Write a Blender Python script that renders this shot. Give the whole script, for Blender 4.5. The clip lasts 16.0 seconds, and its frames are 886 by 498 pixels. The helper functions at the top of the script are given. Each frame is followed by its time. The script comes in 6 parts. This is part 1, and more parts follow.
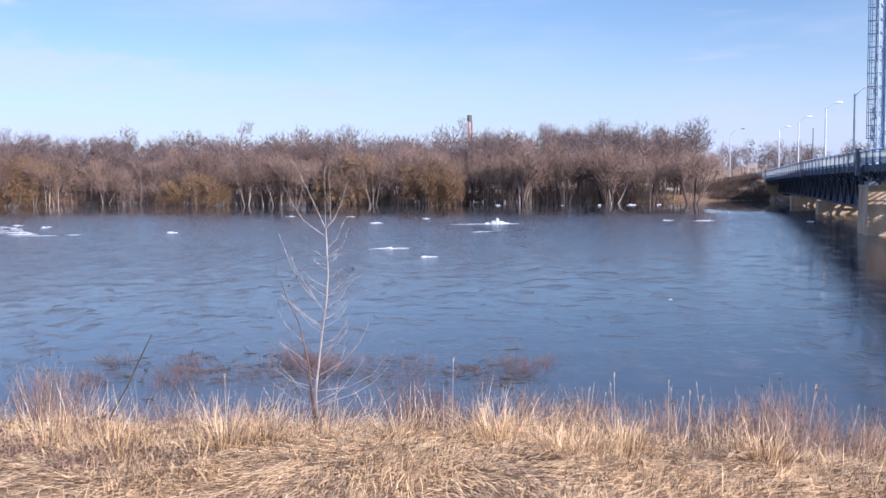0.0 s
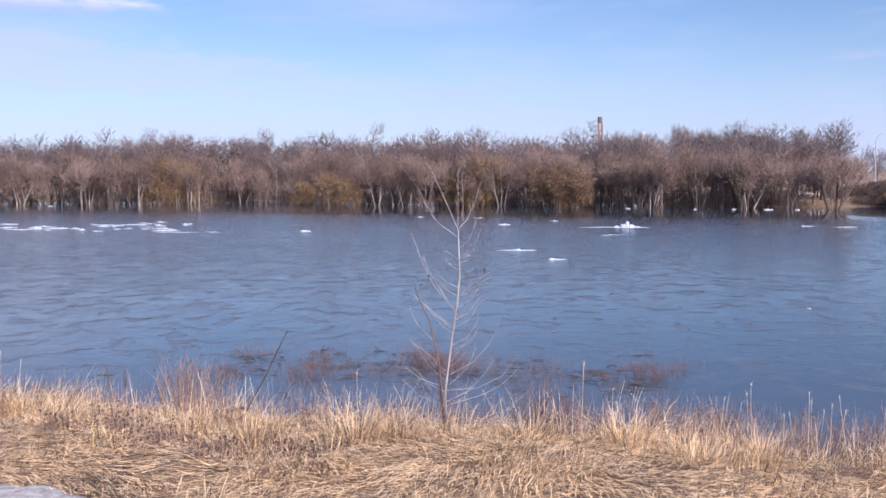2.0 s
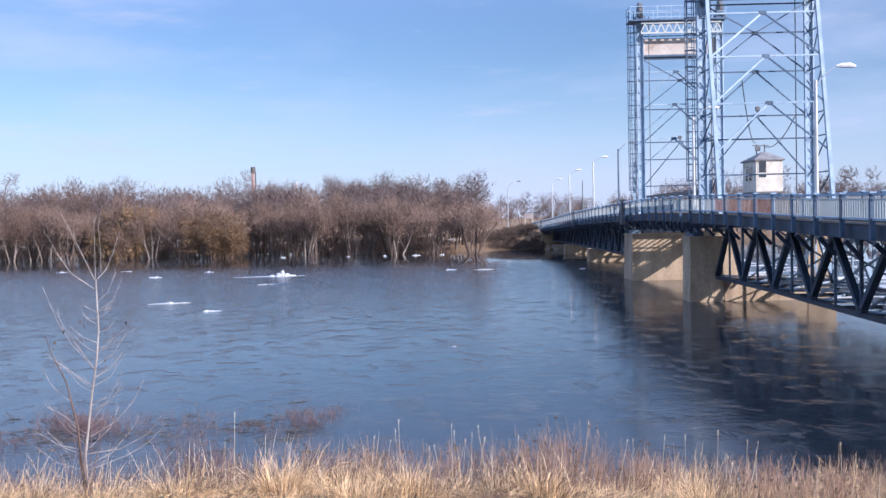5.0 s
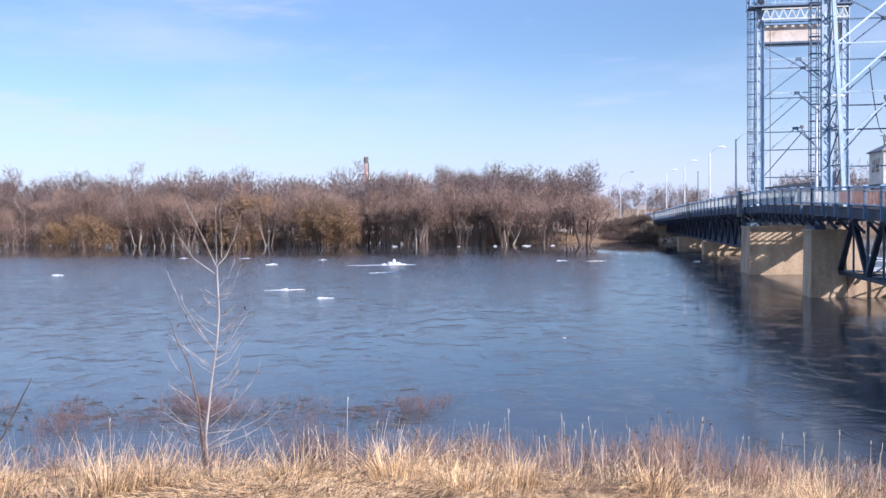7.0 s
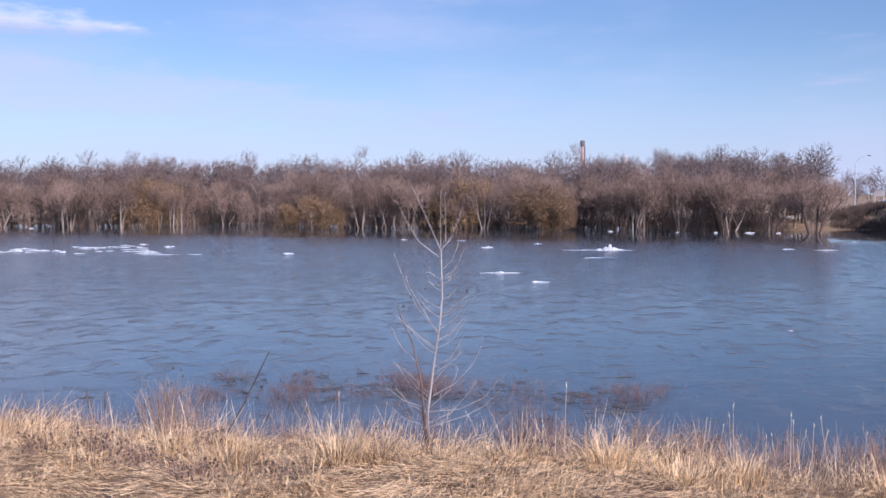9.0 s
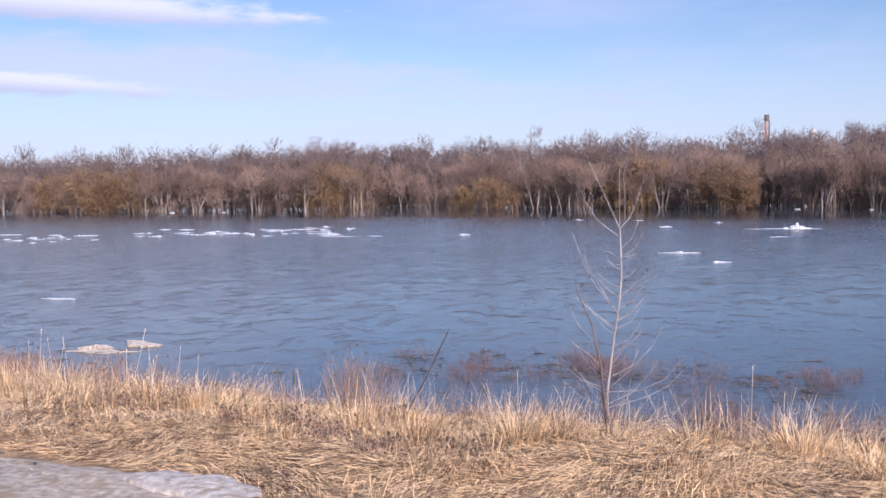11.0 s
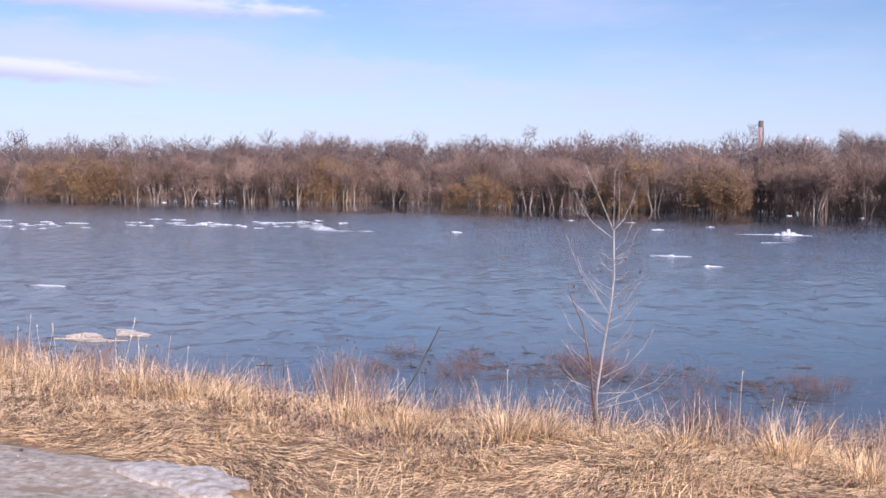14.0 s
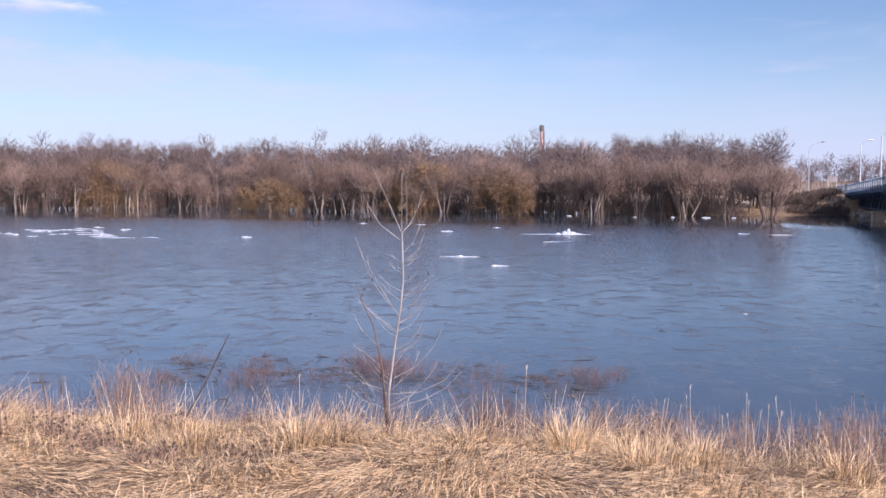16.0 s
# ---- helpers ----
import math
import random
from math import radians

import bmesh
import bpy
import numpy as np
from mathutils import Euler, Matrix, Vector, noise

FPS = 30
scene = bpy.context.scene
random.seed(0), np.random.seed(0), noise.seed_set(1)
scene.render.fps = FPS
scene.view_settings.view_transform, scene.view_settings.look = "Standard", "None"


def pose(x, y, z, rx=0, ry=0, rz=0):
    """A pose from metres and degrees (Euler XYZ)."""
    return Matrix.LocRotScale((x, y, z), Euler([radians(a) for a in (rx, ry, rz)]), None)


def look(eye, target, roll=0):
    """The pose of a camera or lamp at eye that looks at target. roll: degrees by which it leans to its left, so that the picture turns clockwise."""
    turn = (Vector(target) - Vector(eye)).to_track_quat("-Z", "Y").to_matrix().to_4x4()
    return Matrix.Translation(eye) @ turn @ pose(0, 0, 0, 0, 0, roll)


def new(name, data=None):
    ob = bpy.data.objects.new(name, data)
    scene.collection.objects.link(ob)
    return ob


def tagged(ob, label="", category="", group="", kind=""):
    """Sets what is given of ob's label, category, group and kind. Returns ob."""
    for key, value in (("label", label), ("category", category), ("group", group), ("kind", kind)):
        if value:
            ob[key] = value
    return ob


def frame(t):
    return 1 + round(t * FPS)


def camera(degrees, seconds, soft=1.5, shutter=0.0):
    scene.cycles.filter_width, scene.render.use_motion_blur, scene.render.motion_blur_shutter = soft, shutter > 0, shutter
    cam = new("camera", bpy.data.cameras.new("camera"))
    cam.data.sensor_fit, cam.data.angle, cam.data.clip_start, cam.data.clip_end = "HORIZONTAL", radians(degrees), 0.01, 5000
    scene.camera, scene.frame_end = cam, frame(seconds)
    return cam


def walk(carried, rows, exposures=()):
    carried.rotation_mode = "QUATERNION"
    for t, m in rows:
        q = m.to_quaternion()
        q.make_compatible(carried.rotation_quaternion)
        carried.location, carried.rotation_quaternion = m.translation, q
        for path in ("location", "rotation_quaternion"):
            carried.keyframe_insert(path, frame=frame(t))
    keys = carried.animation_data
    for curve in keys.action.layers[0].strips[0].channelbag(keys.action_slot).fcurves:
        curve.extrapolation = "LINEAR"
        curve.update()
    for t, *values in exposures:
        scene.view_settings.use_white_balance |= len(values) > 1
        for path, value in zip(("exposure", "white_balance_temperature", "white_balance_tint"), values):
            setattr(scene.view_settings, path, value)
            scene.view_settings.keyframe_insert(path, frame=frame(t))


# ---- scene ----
LENS = 48.2
# seconds, place across, eye height above the water, yaw, pitch, roll of a hand-held pan
ROWS = [
(0.0, 0.042, 5.838, -0.03, -4.55, 0.86),
(0.5, 0.010, 5.837, 3.04, -4.36, 0.56),
(1.0, -0.014, 5.843, 4.64, -3.96, 0.49),
(1.5, -0.017, 5.835, 6.77, -4.26, 0.65),
(2.0, -0.023, 5.837, 7.36, -4.37, 0.42),
(2.5, -0.029, 5.834, 6.34, -4.56, 0.26),
(3.0, 0.006, 5.833, -0.14, -4.90, 0.18),
(3.5, 0.059, 5.830, -8.20, -4.43, 0.51),
(4.0, 0.099, 5.826, -11.40, -3.25, 0.52),
(4.2, 0.110, 5.788, -12.43, -2.21, 1.20),
(6.3, 0.104, 5.787, -11.42, -1.58, 0.69),
(6.5, 0.098, 5.785, -10.12, -1.81, 0.61),
(7.0, 0.083, 5.779, -5.98, -2.23, 0.77),
(7.5, 0.048, 5.785, -2.38, -2.34, 0.27),
(8.0, 0.037, 5.787, 1.02, -2.61, 0.34),
(8.5, 0.023, 5.777, 4.36, -2.97, 1.07),
(8.7, 0.006, 5.806, 5.21, -2.96, 0.72),
(11.0, -0.056, 5.784, 16.45, -4.02, 1.27),
(11.5, -0.073, 5.786, 19.06, -3.42, 0.71),
(12.0, -0.096, 5.786, 19.97, -3.76, 0.54),
(12.5, -0.103, 5.786, 23.27, -4.28, 0.84),
(13.0, -0.092, 5.792, 22.78, -4.16, 0.64),
(13.5, -0.098, 5.783, 19.27, -4.22, 0.03),
(14.0, -0.083, 5.784, 16.07, -4.19, -0.29),
(14.5, -0.083, 5.781, 12.21, -4.14, -0.81),
(15.0, -0.073, 5.783, 8.90, -3.68, -0.52),
(15.5, -0.053, 5.787, 6.02, -3.71, -0.14),
(16.0, -0.040, 5.790, 4.06, -3.98, 0.03),
]
cam = camera(LENS, 16.0)
walk(cam, [(t, pose(x, 0, z, 90 + p, r, yaw)) for t, x, z, yaw, p, r in ROWS],
     exposures=[(0.0, 0.70, 5400, 22), (0.5, 0.50, 5400, 24), (1.0, 0.58, 5420, 24), (2.5, 0.55, 5450, 25), (3.5, 0.47, 5250, 23), (6.3, 0.80, 5500, 19), (7.0, 0.80, 5500, 20), (7.5, 0.6, 5350, 22), (8.0, 0.74, 5450, 23), (8.6, 0.47, 5400, 25), (11.0, 0.58, 5650, 25), (12.5, 0.63, 5750, 27), (16.0, 0.6, 5650, 26)])

# ---- light: low sun behind the camera and to its right, thin streaky cloud ----
SUN_EL, SUN_AZ = radians(25), radians(143)
sun_way = Vector((math.sin(SUN_AZ) * math.cos(SUN_EL), math.cos(SUN_AZ) * math.cos(SUN_EL), math.sin(SUN_EL)))
sun = new("sun", bpy.data.lights.new("sun", "SUN"))
sun.data.energy, sun.data.angle, sun.data.color = 4.8, radians(0.53), (1.0, 0.86, 0.70)
sun.matrix_world = look(sun_way * 100, (0, 0, 0))


def sky_world():
    w = bpy.data.worlds.new("sky")
    w.use_nodes = True
    scene.world = w
    nt = w.node_tree
    N, L = nt.nodes, nt.links
    N.clear()
    out, bg = N.new("ShaderNodeOutputWorld"), N.new("ShaderNodeBackground")
    sky = N.new("ShaderNodeTexSky")
    sky.sky_type, sky.sun_disc = "NISHITA", False
    sky.sun_elevation, sky.sun_rotation = SUN_EL, SUN_AZ
    sky.air_density, sky.dust_density, sky.ozone_density = 1.0, 0.3, 2.5
    bg.inputs["Strength"].default_value = 0.07
    tc = N.new("ShaderNodeTexCoord")
    sep = N.new("ShaderNodeSeparateXYZ")
    L.new(tc.outputs["Generated"], sep.inputs[0])

    def math_node(op, a, b=None, c=None):
        n = N.new("ShaderNodeMath")
        n.operation = op
        for i, v in enumerate((a, b, c)):
            if v is None:
                continue
            if isinstance(v, (int, float)):
                n.inputs[i].default_value = v
            else:
                L.new(v, n.inputs[i])
        return n.outputs[0]

    # bearing (left positive) and height angle, in degrees
    bearing = math_node("MULTIPLY", math_node("ARCTAN2", math_node("MULTIPLY", sep.outputs[0], -1.0), sep.outputs[1]), 57.2958)
    height = math_node("MULTIPLY", math_node("ARCSINE", sep.outputs[2]), 57.2958)
    comb = N.new("ShaderNodeCombineXYZ")
    L.new(bearing, comb.inputs[0]), L.new(height, comb.inputs[1])

    def noise_at(sx, sy, scale, detail, rough, shift=0.0):
        m = N.new("ShaderNodeMapping")
        m.inputs["Scale"].default_value = (sx, sy, 1)
        m.inputs["Location"].default_value = (shift, shift * 0.37, 0)
        L.new(comb.outputs[0], m.inputs[0])
        t = N.new("ShaderNodeTexNoise")
        t.inputs["Scale"].default_value, t.inputs["Detail"].default_value, t.inputs["Roughness"].default_value = scale, detail, rough
        L.new(m.outputs[0], t.inputs["Vector"])
        return t.outputs[0]

    def ramp(v, lo, hi):
        n = N.new("ShaderNodeMapRange")
        n.interpolation_type = "SMOOTHSTEP"
        n.inputs["From Min"].default_value, n.inputs["From Max"].default_value = lo, hi
        L.new(v, n.inputs["Value"])
        return n.outputs[0]

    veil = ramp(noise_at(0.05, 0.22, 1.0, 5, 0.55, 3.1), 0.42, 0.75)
    wisps = math_node("MULTIPLY", ramp(noise_at(0.11, 0.55, 1.0, 6, 0.6, 11.0), 0.56, 0.8), 0.45)
    fray = math_node("MULTIPLY", math_node("SUBTRACT", noise_at(0.25, 0.9, 1.0, 6, 0.6), 0.5), 1.6)

    def streak(b0, h0, half_b, half_h, tilt):
        """A long flat cloud bank about a bearing and a height, with a frayed edge."""
        db = math_node("SUBTRACT", bearing, b0)
        u = math_node("DIVIDE", db, half_b)
        dh = math_node("SUBTRACT", math_node("SUBTRACT", height, h0), math_node("MULTIPLY", db, tilt))
        v = math_node("DIVIDE", dh, half_h)
        r = math_node("SQRT", math_node("ADD", math_node("MULTIPLY", u, u), math_node("MULTIPLY", v, v)))
        return ramp(math_node("SUBTRACT", math_node("ADD", 1.0, fray), r), 0.0, 0.55), v

    c1, v1 = streak(36.6, 9.65, 15.8, 1.0, 0.035)
    c2, v2 = streak(41.5, 5.6, 12.5, 0.75, 0.05)
    c3, _ = streak(34.0, 6.2, 26.0, 2.0, 0.05)

    def mix(fac, a, b):
        n = N.new("ShaderNodeMix")
        n.data_type = "RGBA"
        for sock, v in ((n.inputs[0], fac), (n.inputs[6], a), (n.inputs[7], b)):
            if isinstance(v, (int, float)):
                sock.default_value = v
            elif isinstance(v, tuple):
                sock.default_value = v
            else:
                L.new(v, sock)
        return n.outputs[2]

    white, grey = (8.8, 8.8, 8.9, 1), (6.0, 6.2, 6.9, 1)
    low = math_node("SUBTRACT", 1.0, ramp(height, 0.0, 9.0))
    col = mix(math_node("MULTIPLY", low, 0.6), sky.outputs[0], (6.0, 6.9, 8.5, 1))
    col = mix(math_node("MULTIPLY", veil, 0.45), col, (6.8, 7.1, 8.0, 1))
    # higher, out of sight, a brighter blue is added to brighten the water's reflections
    col = mix(math_node("MULTIPLY", ramp(height, 9.5, 24.0), 0.8), col, (6.4, 8.0, 10.8, 1))
    col = mix(wisps, col, (6.6, 6.6, 7.2, 1))
    col = mix(math_node("MULTIPLY", c3, 0.45), col, (7.0, 7.1, 7.6, 1))
    col = mix(math_node("MULTIPLY", c1, 0.9), col, mix(ramp(v1, -0.7, 0.3), grey, white))
    col = mix(math_node("MULTIPLY", c2, 0.85), col, mix(ramp(v2, -0.5, 0.5), grey, white))
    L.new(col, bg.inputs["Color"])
    L.new(bg.outputs[0], out.inputs["Surface"])


sky_world()

# ---- materials ----
def material(name, dark, light, scale=6.0, fine=40.0, rough=0.8, bump=0.3, spread=0.0, island=False, metal=0.0,
             stain=None, stain_scale=0.7, stain_at=0.58, spec=0.5, stretch=(1, 1, 1)):
    """A surface with two scales of variation between two colours, relief, and stains."""
    m = bpy.data.materials.new(name)
    m.use_nodes = True
    nt = m.node_tree
    N, L = nt.nodes, nt.links
    bsdf = N["Principled BSDF"]
    bsdf.inputs["Roughness"].default_value, bsdf.inputs["Metallic"].default_value = rough, metal
    bsdf.inputs["Specular IOR Level"].default_value = spec
    tc, mp = N.new("ShaderNodeTexCoord"), N.new("ShaderNodeMapping")
    mp.inputs["Scale"].default_value = stretch
    L.new(tc.outputs["Object"], mp.inputs[0])

    def tex(s, d=4.0):
        t = N.new("ShaderNodeTexNoise")
        t.inputs["Scale"].default_value, t.inputs["Detail"].default_value = s, d
        L.new(mp.outputs[0], t.inputs["Vector"])
        return t.outputs[0]

    big, small = tex(scale), tex(fine)
    add = N.new("ShaderNodeMath")
    add.operation = "MULTIPLY_ADD"
    L.new(small, add.inputs[0])
    add.inputs[1].default_value = 0.5
    half = N.new("ShaderNodeMath")
    half.operation = "MULTIPLY"
    half.inputs[1].default_value = 0.7
    L.new(big, half.inputs[0])
    L.new(half.outputs[0], add.inputs[2])
    v = add.outputs[0]
    if spread:
        src = N.new("ShaderNodeNewGeometry").outputs["Random Per Island"] if island else N.new("ShaderNodeObjectInfo").outputs["Random"]
        s2 = N.new("ShaderNodeMath")
        s2.operation = "MULTIPLY_ADD"
        L.new(src, s2.inputs[0])
        s2.inputs[1].default_value = spread
        L.new(v, s2.inputs[2])
        s3 = N.new("ShaderNodeMath")
        s3.operation = "SUBTRACT"
        L.new(s2.outputs[0], s3.inputs[0])
        s3.inputs[1].default_value = spread / 2
        v = s3.outputs[0]
    rng = N.new("ShaderNodeMapRange")
    rng.inputs["From Min"].default_value, rng.inputs["From Max"].default_value = 0.42, 0.78
    L.new(v, rng.inputs["Value"])
    mx = N.new("ShaderNodeMix")
    mx.data_type = "RGBA"
    mx.inputs[6].default_value, mx.inputs[7].default_value = (*dark, 1), (*light, 1)
    L.new(rng.outputs[0], mx.inputs[0])
    col = mx.outputs[2]
    if stain:
        st = N.new("ShaderNodeMapRange")
        st.interpolation_type = "SMOOTHSTEP"
        st.inputs["From Min"].default_value, st.inputs["From Max"].default_value = stain_at, stain_at + 0.12
        L.new(tex(stain_scale, 6), st.inputs["Value"])
        m2 = N.new("ShaderNodeMix")
        m2.data_type = "RGBA"
        m2.inputs[7].default_value = (*stain, 1)
        L.new(st.outputs[0], m2.inputs[0])
        L.new(col, m2.inputs[6])
        col = m2.outputs[2]
    L.new(col, bsdf.inputs["Base Color"])
    if bump:
        b = N.new("ShaderNodeBump")
        b.inputs["Strength"].default_value, b.inputs["Distance"].default_value = bump, 0.02
        L.new(v, b.inputs["Height"])
        L.new(b.outputs[0], bsdf.inputs["Normal"])
    return m


def water_material():
    """Muddy river water: murky body, mirror gloss, ripples at three sizes and slicks of calmer water."""
    m = bpy.data.materials.new("river_water")
    m.use_nodes = True
    nt = m.node_tree
    N, L = nt.nodes, nt.links
    bsdf = N["Principled BSDF"]
    bsdf.inputs["IOR"].default_value = 1.33
    tc = N.new("ShaderNodeTexCoord")

    def tex(sx, sy, d=3.0, rough=0.5, shift=0.0):
        mp = N.new("ShaderNodeMapping")
        mp.inputs["Scale"].default_value = (sx, sy, 1)
        mp.inputs["Location"].default_value = (shift, shift, shift)
        mp.inputs["Rotation"].default_value = (0, 0, radians(4))
        L.new(tc.outputs["Object"], mp.inputs[0])
        t = N.new("ShaderNodeTexNoise")
        t.inputs["Scale"].default_value, t.inputs["Detail"].default_value, t.inputs["Roughness"].default_value = 1, d, rough
        t.inputs["Distortion"].default_value = 0.6
        L.new(mp.outputs[0], t.inputs["Vector"])
        return t.outputs[0]

    def calc(op, a, b):
        n = N.new("ShaderNodeMath")
        n.operation = op
        for i, v in enumerate((a, b)):
            if isinstance(v, (int, float)):
                n.inputs[i].default_value = v
            else:
                L.new(v, n.inputs[i])
        return n.outputs[0]

    def span(v, lo, hi, a, c):
        n = N.new("ShaderNodeMapRange")
        n.interpolation_type = "SMOOTHSTEP"
        for k, q in (("From Min", lo), ("From Max", hi), ("To Min", a), ("To Max", c)):
            n.inputs[k].default_value = q
        L.new(v, n.inputs["Value"])
        return n.outputs[0]

    # cat's-paws: patches of chop between slicks of smoother water
    slick = span(tex(0.26, 0.24, 5, 0.7, 7), 0.38, 0.64, 0.55, 1.1)
    paws = span(tex(0.85, 0.62, 5, 0.65, 17), 0.53, 0.66, 0.0, 1.0)
    fine = calc("MULTIPLY", tex(2.6, 3.8, 5, 0.7), 0.13)
    mid = calc("MULTIPLY", tex(0.75, 1.1, 4, 0.6, 3), 0.22)
    boil = calc("MULTIPLY", calc("MULTIPLY", tex(1.7, 1.5, 5, 0.7, 9), 0.42), paws)
    ripple = calc("ADD", calc("MULTIPLY", calc("ADD", fine, mid), slick), boil)
    ripple = calc("ADD", ripple, calc("MULTIPLY", tex(0.07, 0.16, 4, 0.55, 5), 0.25))
    # the stream is choppier out in the middle than in the lee of the bank and among the flooded trees
    sep = N.new("ShaderNodeSeparateXYZ")
    L.new(tc.outputs["Object"], sep.inputs[0])
    chop = span(calc("SUBTRACT", sep.outputs[1], calc("MULTIPLY", sep.outputs[0], 0.9)), 30.0, 100.0, 0.15, 0.46)
    lee = span(calc("ADD", sep.outputs[1], calc("ADD", calc("MULTIPLY", sep.outputs[0], 0.28), calc("MULTIPLY", tex(0.05, 0.05, 2, 0.5, 21), 26.0))), 138.0, 154.0, 1.0, 0.12)
    chop = calc("MULTIPLY", chop, lee)
    ripple = calc("MULTIPLY", ripple, chop)
    L.new(calc("ADD", calc("MULTIPLY", chop, 0.16), 0.03), bsdf.inputs["Roughness"])
    # tilt added towards the near bank, so the water mirrors sky above the trees
    w = calc("ADD", sep.outputs[1], calc("MULTIPLY", sep.outputs[0], 0.28))

    def easing(lo, hi):
        """A height whose slope grows smoothly from none at lo to one at hi."""
        u = calc("MINIMUM", calc("MAXIMUM", calc("DIVIDE", calc("SUBTRACT", w, lo), hi - lo), 0.0), 1.0)
        cube = calc("MULTIPLY", calc("MULTIPLY", u, u), u)
        return calc("ADD", calc("MULTIPLY", calc("SUBTRACT", cube, calc("MULTIPLY", calc("MULTIPLY", cube, u), 0.5)), hi - lo), calc("MAXIMUM", calc("SUBTRACT", w, hi), 0.0))

    lean = calc("MULTIPLY", calc("SUBTRACT", easing(24.0, 118.0), easing(122.0, 152.0)), 0.12)
    ripple = calc("ADD", ripple, lean)
    # light spreads through the silty body of the water
    bsdf.subsurface_method = "BURLEY"
    bsdf.inputs["Subsurface Weight"].default_value = 1.0
    bsdf.inputs["Subsurface Radius"].default_value = (1.0, 1.0, 1.0)
    bsdf.inputs["Subsurface Scale"].default_value = 1.0
    b = N.new("ShaderNodeBump")
    b.inputs["Strength"].default_value, b.inputs["Distance"].default_value = 0.27, 1.0
    L.new(ripple, b.inputs["Height"])
    L.new(b.outputs[0], bsdf.inputs["Normal"])
    mx = N.new("ShaderNodeMix")
    mx.data_type = "RGBA"
    mx.inputs[6].default_value, mx.inputs[7].default_value = (0.032, 0.038, 0.046, 1), (0.050, 0.056, 0.062, 1)
    L.new(tex(0.02, 0.06, 4), mx.inputs[0])
    L.new(mx.outputs[2], bsdf.inputs["Base Color"])
    return m


WATER = water_material()
SOIL = material("straw_covered_soil", (0.10, 0.058, 0.029), (0.38, 0.245, 0.125), 1.2, 18, 0.95, 0.6, stain=(0.13, 0.09, 0.055))
ICY_GRAVEL = material("icy_gravel", (0.19, 0.15, 0.105), (0.50, 0.425, 0.335), 9.0, 70, 0.85, 1.0, spec=0.1, stain=(0.27, 0.20, 0.13), stain_scale=3.2, stain_at=0.53)
OLD_SNOW = material("dirty_old_snow", (0.24, 0.195, 0.15), (0.54, 0.49, 0.42), 7, 60, 0.9, 1.0, stain=(0.27, 0.21, 0.15), stain_scale=5, stain_at=0.54)
ICE = material("river_ice", (0.28, 0.30, 0.32), (0.56, 0.57, 0.58), 1.5, 14, 0.45, 0.5)
GREY_ICE = material("wet_grey_ice", (0.22, 0.23, 0.25), (0.45, 0.47, 0.5), 1.5, 14, 0.35, 0.4)
STRAW = material("dead_grass", (0.085, 0.045, 0.021), (0.90, 0.62, 0.325), 0.7, 6, 0.65, 0, 1.1, True, stain=(0.24, 0.14, 0.072), stain_scale=1.3, stain_at=0.60)
STALK = material("pale_grass_stalk", (0.38, 0.28, 0.17), (0.82, 0.70, 0.50), 2, 15, 0.7, 0, 0.5, True)
WEED = material("brown_weed", (0.13, 0.080, 0.056), (0.38, 0.25, 0.18), 2, 15, 0.85, 0, 0.6, True)
RED_TWIG = material("red_shrub_twig", (0.078, 0.047, 0.046), (0.19, 0.122, 0.115), 2, 15, 0.7, 0, 0.6, True)
PALE_BARK = material("pale_smooth_bark", (0.16, 0.135, 0.12), (0.45, 0.405, 0.37), 4, 40, 0.7, 0.3)
BROWN_BARK = material("brown_bark", (0.06, 0.04, 0.03), (0.17, 0.115, 0.09), 4, 40, 0.85, 0.4)
DEAD_LEAF = material("dead_leaf", (0.05, 0.035, 0.025), (0.12, 0.08, 0.05), 8, 50, 0.8, 0.2)
GREY_BARK = material("grey_bark", (0.09, 0.066, 0.052), (0.23, 0.175, 0.14), 1.2, 12, 0.9, 0.5, 0.3)
WHITE_BARK = material("whitish_bark", (0.19, 0.15, 0.125), (0.38, 0.32, 0.27), 1.2, 12, 0.85, 0.4, 0.2)
DARK_BARK = material("dark_bark", (0.05, 0.035, 0.028), (0.13, 0.09, 0.07), 1.2, 12, 0.9, 0.5)
TWIG = material("grey_brown_twigs", (0.122, 0.080, 0.060), (0.275, 0.19, 0.146), 0.25, 2, 0.85, 0, 0.45)
WILLOW_TWIG = material("orange_willow_twigs", (0.15, 0.090, 0.044), (0.27, 0.172, 0.085), 0.3, 2, 0.8, 0, 0.35)
DARK_TWIG = material("dark_grey_twigs", (0.075, 0.052, 0.045), (0.18, 0.13, 0.115), 0.25, 2, 0.85, 0, 0.4)
FAR_TWIG = material("far_wood_twigs", (0.085, 0.062, 0.056), (0.175, 0.130, 0.118), 0.06, 0.6, 0.9, 0, 0.5, True)
# light and shade put into the colour: navy for shaded steel, pale for sunlit
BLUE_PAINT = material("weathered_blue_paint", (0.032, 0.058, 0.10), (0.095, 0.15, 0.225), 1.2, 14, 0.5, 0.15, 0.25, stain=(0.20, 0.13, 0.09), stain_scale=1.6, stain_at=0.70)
SHADED_NAVY = material("shaded_navy_paint", (0.012, 0.020, 0.036), (0.040, 0.064, 0.105), 1.2, 14, 0.5, 0.15, 0.25, stain=(0.07, 0.045, 0.032), stain_scale=1.6, stain_at=0.66)
PALE_LIT_BLUE = material("pale_lit_blue_paint", (0.20, 0.29, 0.39), (0.38, 0.49, 0.60), 1.2, 14, 0.5, 0.15, 0.2, stain=(0.28, 0.2, 0.15), stain_scale=1.6, stain_at=0.68)
